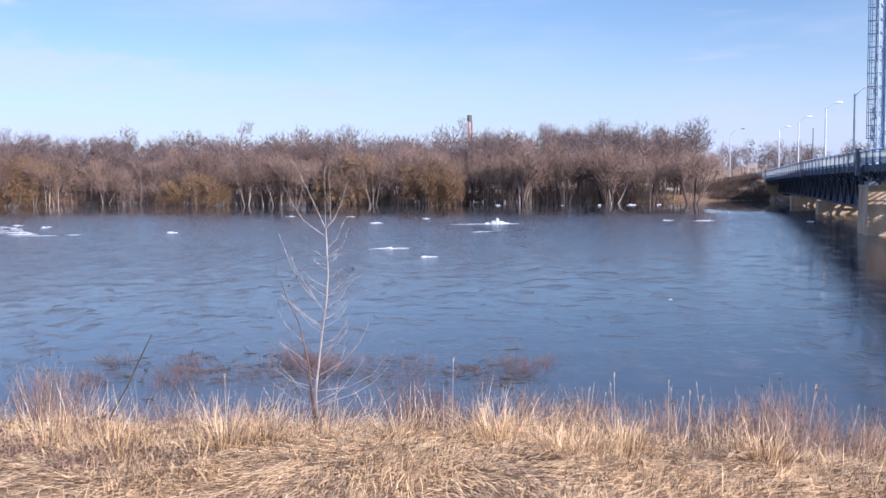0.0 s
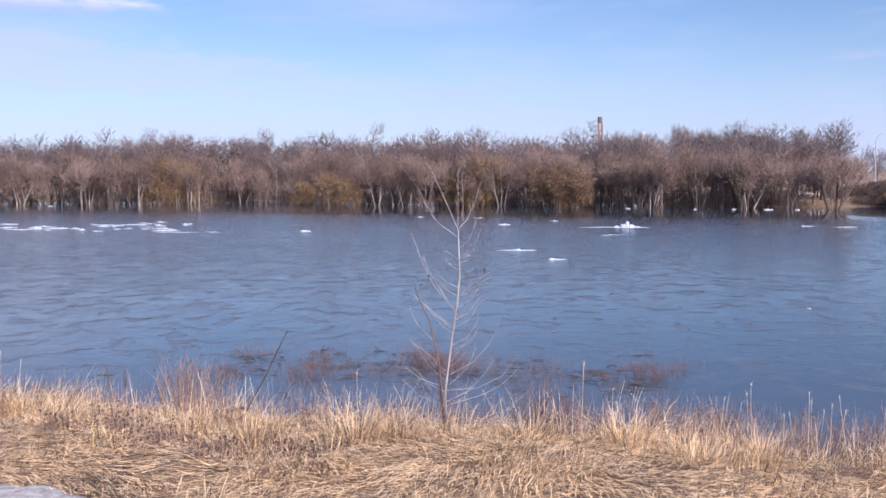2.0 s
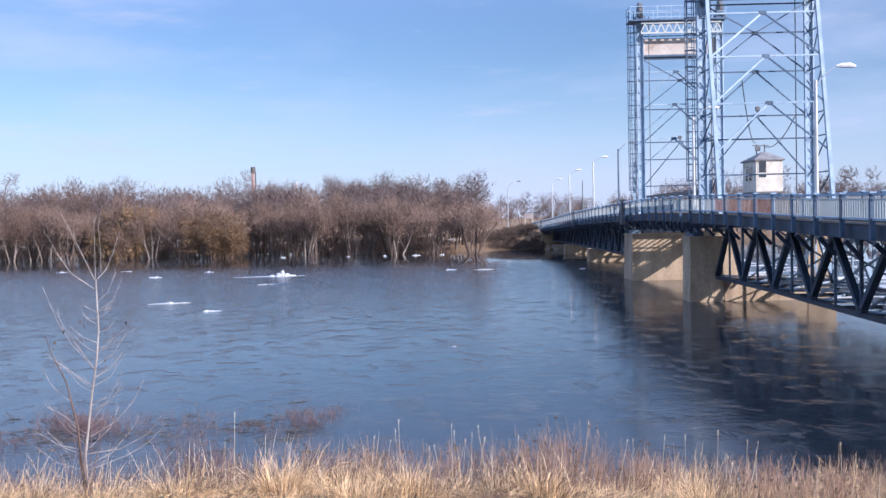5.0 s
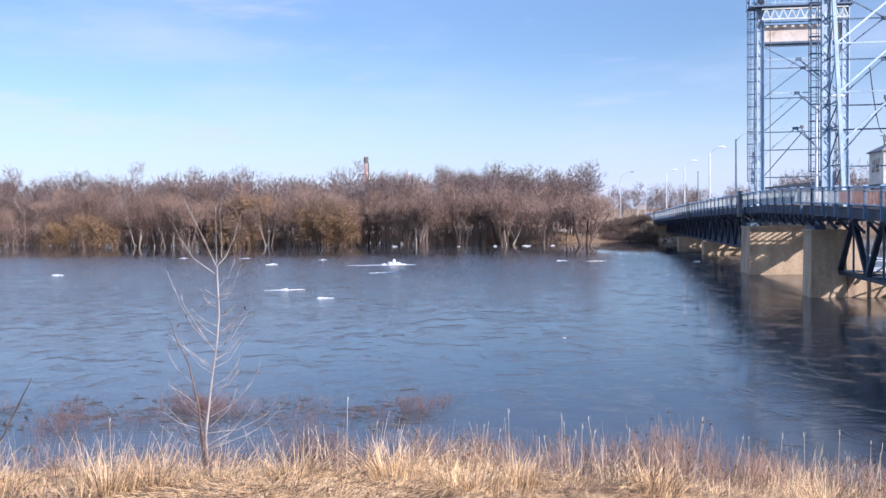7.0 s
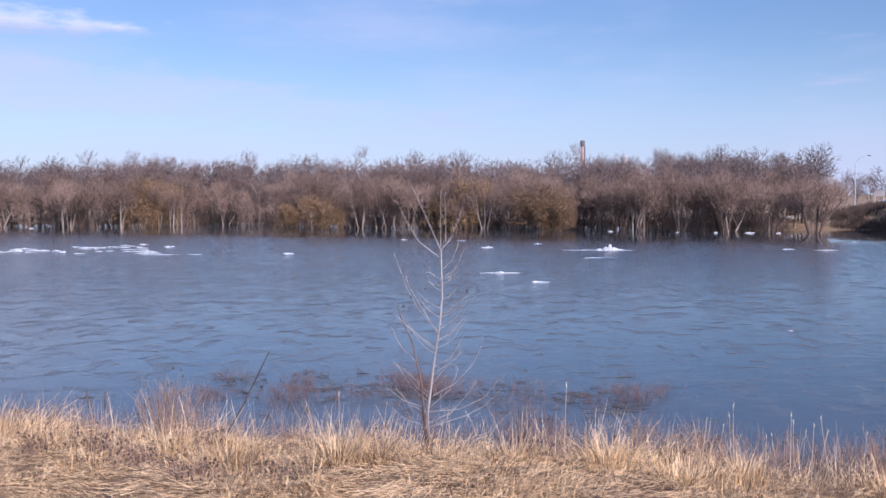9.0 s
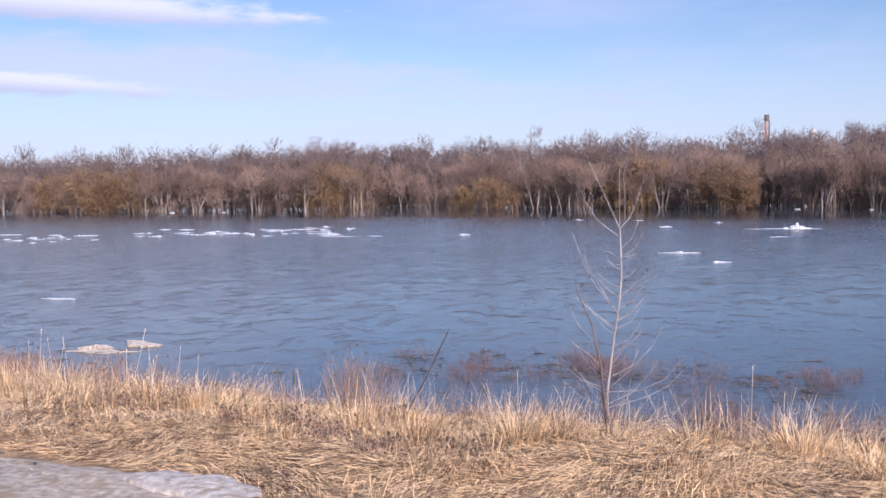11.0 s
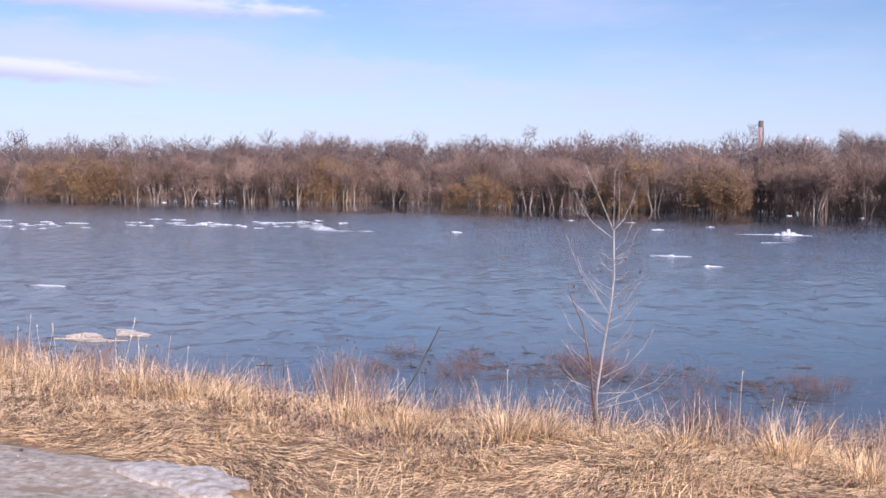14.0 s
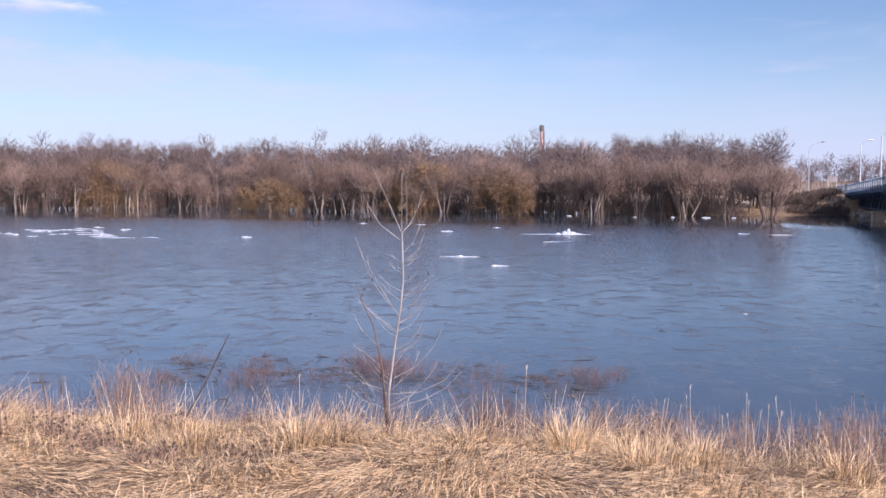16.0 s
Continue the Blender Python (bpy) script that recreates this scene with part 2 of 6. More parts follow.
RUST = material("rust_stained_panel", (0.20, 0.085, 0.05), (0.46, 0.33, 0.27), 1.4, 9, 0.8, 0.3, stain=(0.22, 0.07, 0.04), stain_scale=1.2, stain_at=0.52)
PALE_PANEL = material("weathered_pale_panel", (0.36, 0.40, 0.385), (0.54, 0.57, 0.55), 1.0, 12, 0.7, 0.2, stain=(0.33, 0.25, 0.2), stain_scale=1.1, stain_at=0.63)
CONCRETE = material("weathered_concrete", (0.26, 0.19, 0.12), (0.50, 0.39, 0.265), 0.9, 12, 0.9, 0.5, stain=(0.24, 0.17, 0.12), stain_scale=0.5, stain_at=0.60, stretch=(1, 1, 0.35))
PALE_BLOCK = material("pale_painted_concrete", (0.42, 0.37, 0.32), (0.60, 0.55, 0.50), 0.8, 10, 0.85, 0.3, stain=(0.36, 0.28, 0.22), stain_scale=0.9, stain_at=0.60)
ROADWAY = material("asphalt_road", (0.04, 0.04, 0.042), (0.10, 0.10, 0.10), 1.0, 30, 0.9, 0.4)
GALVANISED = material("galvanised_steel", (0.38, 0.40, 0.42), (0.60, 0.62, 0.64), 2, 20, 0.45, 0.1, metal=0.6)
WHITE_WALL = material("white_siding_paint", (0.48, 0.44, 0.37), (0.73, 0.69, 0.61), 1.5, 15, 0.7, 0.15)
SHINGLE = material("grey_roof_shingle", (0.14, 0.14, 0.15), (0.30, 0.29, 0.29), 2, 22, 0.9, 0.4)
PANE = material("dark_window_glass", (0.03, 0.035, 0.045), (0.06, 0.07, 0.08), 1, 5, 0.08, 0)
# near black: the shade beneath the deck is put into this colour
UNDER_DECK = material("shaded_deck_concrete", (0.03, 0.028, 0.026), (0.08, 0.074, 0.068), 0.9, 12, 0.9, 0.4)
DARK_METAL = material("dark_grey_metal", (0.06, 0.06, 0.065), (0.16, 0.16, 0.165), 2, 20, 0.6, 0.2)
BROWN_TANK = material("brown_tank_paint", (0.07, 0.065, 0.065), (0.14, 0.125, 0.12), 0.4, 4, 0.7, 0.2)
RED_SHAFT = material("faded_red_shaft_paint", (0.34, 0.19, 0.17), (0.52, 0.36, 0.33), 0.4, 4, 0.7, 0.2)
PALE_TANK = material("pale_tank_paint", (0.55, 0.55, 0.56), (0.75, 0.75, 0.76), 0.4, 4, 0.6, 0.1)
SIGN_BOARD = material("faded_sign_board", (0.25, 0.22, 0.21), (0.36, 0.32, 0.30), 1, 8, 0.7, 0.1)
STONE = material("riprap_stone", (0.22, 0.18, 0.14), (0.45, 0.38, 0.30), 1.5, 12, 0.9, 0.6, 0.4)
DRIFTWOOD = material("wet_driftwood", (0.035, 0.028, 0.024), (0.10, 0.08, 0.065), 3, 30, 0.6, 0.4)

# ---- helpers for building ----
class Geo:
    """Collects vertices and faces."""

    def __init__(self):
        self.v, self.f = [], []

    def box(self, lo, hi):
        (a, b, c), (d, e, g) = lo, hi
        k = len(self.v)
        self.v += [(a, b, c), (d, b, c), (d, e, c), (a, e, c), (a, b, g), (d, b, g), (d, e, g), (a, e, g)]
        self.f += [tuple(k + i for i in q) for q in ((0, 3, 2, 1), (4, 5, 6, 7), (0, 1, 5, 4), (1, 2, 6, 5), (2, 3, 7, 6), (3, 0, 4, 7))]
        return self

    def beam(self, p, q, w, h, up=(0, 0, 1)):
        p, q = Vector(p), Vector(q)
        d = (q - p).normalized()
        s = d.cross(Vector(up))
        s = s.normalized() if s.length > 1e-4 else Vector((1, 0, 0))
        u = s.cross(d).normalized()
        k = len(self.v)
        for e in (p, q):
            for a, b in ((-1, -1), (1, -1), (1, 1), (-1, 1)):
                self.v.append(tuple(e + s * (a * w / 2) + u * (b * h / 2)))
        self.f += [tuple(k + i for i in q4) for q4 in ((0, 1, 2, 3), (7, 6, 5, 4), (0, 4, 5, 1), (1, 5, 6, 2), (2, 6, 7, 3), (3, 7, 4, 0))]
        return self

    def tube(self, pts, radii, n=6, cap=True):
        pts = [Vector(p) for p in pts]
        k = len(self.v)
        for i, p in enumerate(pts):
            d = (pts[min(i + 1, len(pts) - 1)] - pts[max(i - 1, 0)]).normalized()
            s = d.cross(Vector((0, 0, 1)) if abs(d.z) < 0.9 else Vector((1, 0, 0))).normalized()
            u = s.cross(d)
            for j in range(n):
                a = 2 * math.pi * j / n
                self.v.append(tuple(p + (s * math.cos(a) + u * math.sin(a)) * radii[i]))
        for i in range(len(pts) - 1):
            for j in range(n):
                a, b = k + i * n + j, k + i * n + (j + 1) % n
                self.f.append((a, b, b + n, a + n))
        if cap:
            self.f.append(tuple(k + j for j in reversed(range(n))))
            e = k + (len(pts) - 1) * n
            self.f.append(tuple(e + j for j in range(n)))
        return self

    def sweep(self, pts, w, h):
        """One bar of box section along a line that runs mostly along y."""
        k = len(self.v)
        for x, y, z in pts:
            self.v += [(x - w / 2, y, z - h / 2), (x + w / 2, y, z - h / 2), (x + w / 2, y, z + h / 2), (x - w / 2, y, z + h / 2)]
        n = len(pts)
        for i in range(n - 1):
            for j in range(4):
                a, b = k + i * 4 + j, k + i * 4 + (j + 1) % 4
                self.f.append((a, b, b + 4, a + 4))
        self.f += [(k + 3, k + 2, k + 1, k), tuple(k + (n - 1) * 4 + j for j in range(4))]
        return self

    def spike(self, p, q, r):
        """A slim three-sided twig."""
        p, q = Vector(p), Vector(q)
        d = (q - p).normalized()
        s = d.cross(Vector((0.3, 0.2, 1))).normalized()
        u = s.cross(d)
        k = len(self.v)
        for a in (0, 2.094, 4.189):
            self.v.append(tuple(p + (s * math.cos(a) + u * math.sin(a)) * r))
        self.v.append(tuple(q))
        self.f += [(k, k + 1, k + 3), (k + 1, k + 2, k + 3), (k + 2, k, k + 3)]
        return self

    def sliver(self, p, q, w, turn):
        """The finest twig: one slim triangle."""
        p, q = Vector(p), Vector(q)
        s = (q - p).cross(Vector((math.cos(turn), math.sin(turn), 0.4))).normalized() * (w / 2)
        k = len(self.v)
        self.v += [tuple(p - s), tuple(p + s), tuple(q)]
        self.f.append((k, k + 1, k + 2))
        return self

    def mesh(self, name, mat, smooth=False):
        me = bpy.data.meshes.new(name)
        me.from_pydata(self.v, [], self.f)
        me.materials.append(mat)
        if smooth:
            me.shade_smooth()
        me.update()
        return me


def part(name, geo, mat, parent, label="", smooth=False):
    """One mesh object under a thing or a part. geo: a Geo, or a mesh that is shared."""
    ob = new(name, geo.mesh(name, mat, smooth) if isinstance(geo, Geo) else geo)
    ob.parent = parent
    return tagged(ob, label)


def thing(name, m, label, category, group="", kind=""):
    ob = new(name)
    ob.matrix_world = m
    return tagged(ob, label, category, group, kind)


def lone(name, geo, mat, m, label, category, group="", kind="", smooth=False):
    ob = new(name, geo.mesh(name, mat, smooth) if isinstance(geo, Geo) else geo)
    ob.matrix_world = m
    return tagged(ob, label, category, group, kind)


def bulk(name, verts, sizes, loops, mat):
    """A mesh from arrays: vertices, corners of each face, and all corners in a row."""
    me = bpy.data.meshes.new(name)
    me.vertices.add(len(verts))
    me.vertices.foreach_set("co", np.asarray(verts, dtype=np.float32).ravel())
    me.loops.add(len(loops))
    me.loops.foreach_set("vertex_index", np.asarray(loops, dtype=np.int32))
    starts = np.concatenate([[0], np.cumsum(sizes)[:-1]]).astype(np.int32)
    me.polygons.add(len(sizes))
    me.polygons.foreach_set("loop_start", starts)
    me.materials.append(mat)
    me.update(calc_edges=True)
    me.validate()
    return me


def wave(x, y, s=1.0, k=0.0):
    """Cheap smooth unevenness between -1 and 1 for arrays."""
    x, y = np.asarray(x) * s, np.asarray(y) * s
    return (np.sin(x * 1.3 + 1.7 * np.sin(y * 0.7 + k) + k) + np.sin(y * 1.9 + 1.3 * np.sin(x * 1.1 - k) + 2 * k) + np.sin((x + y) * 2.7 + k * 3) * 0.5) / 2.5


# ---- the lie of the land: near bank, river bed, flooded far bank ----
def shore(x):
    return np.interp(x, [-400, -60, -26, -13, 0, 15, 60, 400], [60, 32, 26.5, 23.0, 19.5, 18.0, 17.5, 20])


def far_shore(x):
    return np.interp(x, [-600, -215, -185, -140, -124, -73, -60, -40, -3, 19, 41, 60, 300],
                     [260, 208, 217, 206, 189, 183, 205, 177, 169, 159, 155, 163, 160])


def land(x, y):
    x, y = np.asarray(x, float), np.asarray(y, float)
    s, f = shore(x), far_shore(x)
    top = np.interp(y, [-400, -3, 1, 7.5, 9, 12], [4.2, 4.2, 4.1, 2.45, 2.3, 2.28])
    t = np.clip((y - 12.0) / np.maximum(s - 12.0, 1), 0, 4)
    down = 2.28 * (1 - np.where(t < 1, t * t * (1.6 - 0.6 * t), 1 + (t - 1) * 1.0))
    z = np.where(y < 12, top, np.maximum(down, -2.6))
    rise = np.interp((y - f) * np.interp(x, [15, 30], [1.0, 3.0]), [-90, 0, 24, 40, 80, 250], [-2.6, -0.3, -0.06, 0.5, 1.5, 3.0])
    z = np.where(y > f - 60, rise, z)
    # the bank falls away towards the bridge
    z = np.where((y < s) & (z > 0), z * (1 - 0.38 * np.clip((x - 1.5) / 7.0, 0, 1.15) * np.clip((y - 4) / 5, 0, 1)), z)
    near = np.exp(-((y - 13) / 10) ** 2)
    z = z + near * (0.07 * wave(x, y, 0.9) + 0.04 * wave(x, y, 2.3, 1.0))
    # road embankments at both ends of the bridge
    u = (x - 29.47) * 0.9728 - (y - 60.32) * 0.2318
    v = (x - 29.47) * 0.2318 + (y - 60.32) * 0.9728
    side = np.clip(1 - (np.abs(u - 4.65) - 6.0) / 9.0, 0, 1)
    z = np.where(v > 112, z + (np.maximum(3.35, z) - z) * side * np.clip((v - 112) / 4, 0, 1), z)
    steep = np.clip(1 - (np.abs(u - 4.65) - 5.2) / 2.5, 0, 1)
    z = np.where(v < -47, z + (np.maximum(4.9, z) - z) * steep * np.clip((-47 - v) / 4, 0, 1), z)
    return z


def sheet(name, xs, ys, zf, mat):
    X, Y = np.meshgrid(xs, ys)
    Z = zf(X, Y)
    nx, ny = len(xs), len(ys)
    i = np.arange(nx * ny).reshape(ny, nx)
    q = np.stack([i[:-1, :-1], i[:-1, 1:], i[1:, 1:], i[1:, :-1]], -1).reshape(-1, 4)
    me = bulk(name, np.stack([X, Y, Z], -1).reshape(-1, 3), np.full(len(q), 4), q.ravel(), mat)
    me.shade_smooth()
    return me


XS = np.concatenate([[-2600, -1500, -800], np.arange(-500, -45, 12), np.arange(-42, 32, 0.5), np.arange(34, 160, 4), [200, 300, 500, 900, 1500, 2600]])
YS = np.concatenate([[-600, -200, -60, -20, -6], np.arange(-3, 32, 0.45), np.arange(34, 140, 8), np.arange(142, 260, 4), [280, 320, 400, 600, 1000, 1800, 3200]])
ground = new("ground", sheet("ground", XS, YS, land, SOIL))
tagged(ground, "brown soil river bank matted with dead straw", "ground", kind="structure")
water = new("water", sheet("water", np.array([-2600.0, 2600.0]), np.array([6.0, 3200.0]), lambda X, Y: X * 0, WATER))
tagged(water, "rippled grey-blue muddy river in flood", "river", kind="structure")

# ---- the lift bridge: local x across it, local y along it, from the near tower pier ----
BRIDGE = pose(29.47, 60.32, 0, 0, 0, -13.4)
WIDE = 9.3


def rail_z(s):
    return float(np.interp(s, [-60, -28, -15, -3.6, 12, 28, 60, 111, 140], [6.0, 6.36, 6.69, 6.88, 6.98, 6.8, 6.25, 4.96, 4.5]))


def low_z(s):
    return float(np.interp(s, [-50, -22, -12, 0, 35, 59, 97, 113], [1.2, 1.42, 1.58, 1.58, 1.8, 1.68, 1.5, 1.3]))


def build_bridge():
    b = thing("lift_bridge", BRIDGE, "blue steel lift bridge on concrete piers over the river", "bridge")
    # piers: battered blocks with a coping
    def pier(s0, s1, top, coping, label, x0=0.3, x1=WIDE):
        g = Geo()
        bat = 0.05
        zs = (-2.5, top - coping)
        for z in zs:
            o = bat * (top - z) / 3
            g.v += [(x0 - o, s0 - o, z), (x1 + o, s0 - o, z), (x1 + o, s1 + o, z), (x0 - o, s1 + o, z)]
        g.f += [(0, 3, 2, 1), (4, 5, 6, 7), (0, 1, 5, 4), (1, 2, 6, 5), (2, 3, 7, 6), (3, 0, 4, 7)]
        p = part("pier", g, CONCRETE, b, label)
        part("coping", Geo().box((x0 - 0.06, s0 - 0.06, top - coping + 0.003), (x1 + 0.06, s1 + 0.06, top)), CONCRETE, p)
    pier(-0.9, 1.2, 4.25, 0.2, "tall stained concrete pier shaft under a lift tower", 0.28, 2.35)
    pier(-0.9, 1.2, 4.25, 0.2, "tall stained concrete pier shaft under a lift tower", 7.9, 9.6)
    part("pier_base", Geo().box((2.46, -0.93, -2.5), (7.78, 1.15, 1.5)), CONCRETE, b, "low concrete base between the pier shafts")
    pier(20.9, 25.2, 4.08, 0.2, "tall stained concrete pier under a lift tower")
    pier(57.5, 59.5, 1.55, 0.3, "low concrete pier under the truss", 1.2)
    pier(84.0, 86.0, 1.38, 0.3, "low concrete pier under the truss", 1.0)
    g = Geo().box((-0.2, 113, -1), (WIDE + 0.2, 115.5, 3.55)).box((-0.2, 113, 3.553), (0.4, 115.5, 4.9)).box((WIDE - 0.4, 113, 3.553), (WIDE + 0.2, 115.5, 4.9))
    part("abutment", g, CONCRETE, b, "concrete abutment at the wooded bank")
    part("abutment", Geo().box((-0.2, -50, -1), (WIDE + 0.2, -47.2, 4.75)), CONCRETE, b)
    # deck slab and road in stretches that follow the grade
    cuts = [-50, -36, -25, -12.5, -2.3, 0, 7, 14, 20.8, 23, 36, 49, 63, 77, 90, 102, 113]
    rail_cuts = cuts + [126, 140]
    line = lambda x, dz, part_cuts=cuts: [(x, q, rail_z(q) - 1.1 + dz) for q in part_cuts]
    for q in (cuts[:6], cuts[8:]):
        part("deck_slab", Geo().sweep(line(WIDE / 2, -0.14, q), WIDE - 0.1, 0.2), UNDER_DECK, b, "concrete deck slab darkened for the shade underneath")
    for q in (cuts[:6], (rail_cuts + [200])[8:]):
        part("roadway", Geo().sweep(line(WIDE / 2 + 0.2, 0.0, q), 6.6, 0.05), ROADWAY, b, "grey asphalt roadway")
    grate = Geo()
    for q in np.arange(0.1, 20.7, 1.29):
        grate.box((0.2, q - 0.03, rail_z(q) - 1.2), (WIDE - 0.2, q + 0.03, rail_z(q) - 1.12))
    for x in np.arange(0.5, WIDE - 0.3, 0.6):
        grate.sweep([(x, 0.05, rail_z(0) - 1.17), (x, 20.75, rail_z(20.75) - 1.17)], 0.05, 0.1)
    part("deck_grating", grate, DARK_METAL, b, "open steel grating deck of the lifting span")["kind"] = "stuff"
    # edge girders in the navy tone that paints in the shade
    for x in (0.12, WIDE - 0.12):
        part("fascia_girder", Geo().sweep(line(x, -0.34), 0.16, 0.5), SHADED_NAVY, b, "blue edge girder darkened for its shade")
    # lift span: shallow plate girders with stiffeners
    lift = Geo()
    for x in (0.9, WIDE - 0.9):
        lift.box((x - 0.09, 1.3, 4.62), (x + 0.09, 20.7, 5.62)).box((x - 0.22, 1.3, 4.55), (x + 0.22, 20.7, 4.62))
        for s in np.arange(1.8, 20.5, 1.3):
            lift.box((x - 0.2, s - 0.03, 4.63), (x - 0.092, s + 0.03, 5.57))
    # lift span steel takes the same navy, shade included in the colour
    lp = part("lift_span_girder", lift, SHADED_NAVY, b, "shallow blue girder of the lifting span")
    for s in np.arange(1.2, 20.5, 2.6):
        part("floor_beam", Geo().box((1.0, s - 0.12, 4.75), (WIDE - 1.0, s + 0.12, 5.45)), SHADED_NAVY, lp)
    # deck trusses: chords in stretches, each web member a piece of its own
    spans = [(-47.2, -1.0, 8), (25.3, 58.3, 7), (58.7, 84.8, 6), (85.2, 113, 6)]
    for s0, s1, n in spans:
        st = (s1 - s0) / n
        # near truss painted dark for its shade, far truss pale for its sun
        for x, paint in ((2.0, BLUE_PAINT), (WIDE - 2.0, PALE_LIT_BLUE)):
            nodes = [s0 + i * st for i in range(n + 1)]
            t = part("truss", Geo().sweep([(x, q, low_z(q)) for q in nodes], 0.26, 0.22), SHADED_NAVY, b, "blue riveted deck truss")
            part("upper_chord", Geo().sweep([(x, q, rail_z(q) - 1.72) for q in nodes], 0.30, 0.26), SHADED_NAVY, t)
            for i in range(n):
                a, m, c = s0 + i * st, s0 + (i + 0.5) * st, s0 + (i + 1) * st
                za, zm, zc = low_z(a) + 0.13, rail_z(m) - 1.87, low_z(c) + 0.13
                part("diagonal", Geo().beam((x, a, za), (x, m, zm), 0.24, 0.30, (1, 0, 0)), SHADED_NAVY if x < 3 else paint, t)
                part("diagonal", Geo().beam((x, m, zm), (x, c, zc), 0.24, 0.30, (1, 0, 0)), SHADED_NAVY if x < 3 else paint, t)
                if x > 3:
                    part("counter_brace", Geo().beam((x, a, zm), (x, m, za), 0.07, 0.09, (1, 0, 0)), PALE_LIT_BLUE, t)
                    part("counter_brace", Geo().beam((x + 0.1, m, za), (x + 0.1, c, zm), 0.07, 0.09, (1, 0, 0)), PALE_LIT_BLUE, t)
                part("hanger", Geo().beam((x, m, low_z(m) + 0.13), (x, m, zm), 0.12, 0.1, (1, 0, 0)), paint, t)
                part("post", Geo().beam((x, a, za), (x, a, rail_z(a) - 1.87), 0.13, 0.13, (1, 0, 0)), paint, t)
                part("gusset", Geo().box((x - 0.15, a - 0.28, za - 0.2), (x + 0.15, a + 0.28, za + 0.2)), SHADED_NAVY, t)
        for i in range(n):
            a, m, c = s0 + i * st, s0 + (i + 0.5) * st, s0 + (i + 1) * st
            for q in (a, m):
                part("cross_strut", Geo().beam((2.15, q, low_z(q)), (WIDE - 2.15, q, low_z(q)), 0.18, 0.18), SHADED_NAVY, b)
            # bracing painted pale as if the sun reached it
            part("lateral_brace", Geo().beam((2.15, a, low_z(a)), (WIDE - 2.15, c, low_z(c)), 0.08, 0.08), PALE_LIT_BLUE, b)
            part("lateral_brace", Geo().beam((WIDE - 2.15, a, low_z(a) + 0.12), (2.15, c, low_z(c) + 0.12), 0.08, 0.08), PALE_LIT_BLUE, b)
            part("sway_brace", Geo().beam((2.15, a, low_z(a) + 0.2), (WIDE - 2.15, a, rail_z(a) - 1.9), 0.09, 0.09, (0, 1, 0)), PALE_LIT_BLUE, b)
            part("sway_brace", Geo().beam((WIDE - 2.15, a + 0.13, low_z(a) + 0.2), (2.15, a + 0.13, rail_z(a) - 1.9), 0.09, 0.09, (0, 1, 0)), PALE_LIT_BLUE, b)
    # bearings on the tower piers
    for s, z in ((0.2, 4.253), (22.9, 4.083)):
        for x in (0.9, WIDE - 0.9):
            part("bearing", Geo().box((x - 0.35, s - 0.7, z), (x + 0.35, s + 1.4, z + 0.3)), BLUE_PAINT, b)
    # railings: rails in stretches, each post its own piece, balusters joined
    post_mesh = Geo().box((-0.09, -0.07, -0.55), (0.09, 0.07, 1.1)).mesh("rail_post", BLUE_PAINT)
    cap_mesh = Geo().box((-0.12, -0.1, 1.103), (0.12, 0.1, 1.17)).mesh("post_cap", PALE_LIT_BLUE)
    brk_mesh = Geo().beam((0.1, 0, -0.65), (0.75, 0, -1.35), 0.14, 0.2, (0, 1, 0)).mesh("bracket", SHADED_NAVY)
    for x, out in ((-0.18, 1), (WIDE + 0.18, -1)):
        bars, rusty_bars = Geo(), Geo()
        r = part("railing", Geo().sweep(line(x, 1.06, rail_cuts), 0.10, 0.08), PALE_LIT_BLUE, b, "weathered pale blue steel railing")
        part("middle_rail", Geo().sweep(line(x, 0.88, rail_cuts), 0.05, 0.05), PALE_PANEL, r)
        part("bottom_rail", Geo().sweep(line(x, 0.18, rail_cuts), 0.08, 0.08), PALE_LIT_BLUE, r)
        step = 0.22
        for s in np.arange(-36, 139.8, step):
            if s > 45 and int(s / step) % 2:
                continue
            z = rail_z(s)
            (rusty_bars if -19.6 < s < -9 and out > 0 else bars).box((x - 0.01, s - 0.01, z - 0.9), (x + 0.01, s + 0.01, z - 0.2))
        part("baluster", bars, PALE_PANEL, r)["kind"] = "stuff"
        if out > 0:
            part("rusted_baluster", rusty_bars, RUST, r, "rusted stretch of railing bars")["kind"] = "stuff"
        for s in np.arange(-47, 139, 2.75):
            p = part("rail_post", post_mesh, BLUE_PAINT, r)
            p.location = (x, s, rail_z(s) - 1.1)
            c = part("post_cap", cap_mesh, PALE_PANEL, r)
            c.location = (x, s, rail_z(s) - 1.1)
            k = part("bracket", brk_mesh, SHADED_NAVY, r)
            k.location, k.rotation_euler = (x, s, rail_z(s) - 1.1), (0, 0, 0 if out > 0 else math.pi)
    # floor beams that carry the walkway beyond the trusses
    for q in np.concatenate([np.arange(-46.0, -1.0, 2.885), np.arange(26.0, 112.0, 2.36)]):
        part("floor_beam", Geo().box((0.2, q - 0.1, rail_z(q) - 1.7), (WIDE - 0.2, q + 0.1, rail_z(q) - 1.36)), SHADED_NAVY, b)
    # raised dark girder with stub posts along the roadway of the lifting span
    bar = part("road_girder", Geo().sweep([(1.6, 0.4, rail_z(0.4) + 0.36), (1.6, 20.4, rail_z(20.4) + 0.36)], 0.3, 0.22), DARK_METAL, b, "dark steel girder beside the roadway of the lifting span")
    for q in np.arange(0.6, 20.4, 1.65):
        part("stub_post", Geo().box((1.5, q - 0.12, rail_z(q) - 1.15), (1.7, q + 0.12, rail_z(q) + 0.24)), DARK_METAL, bar)
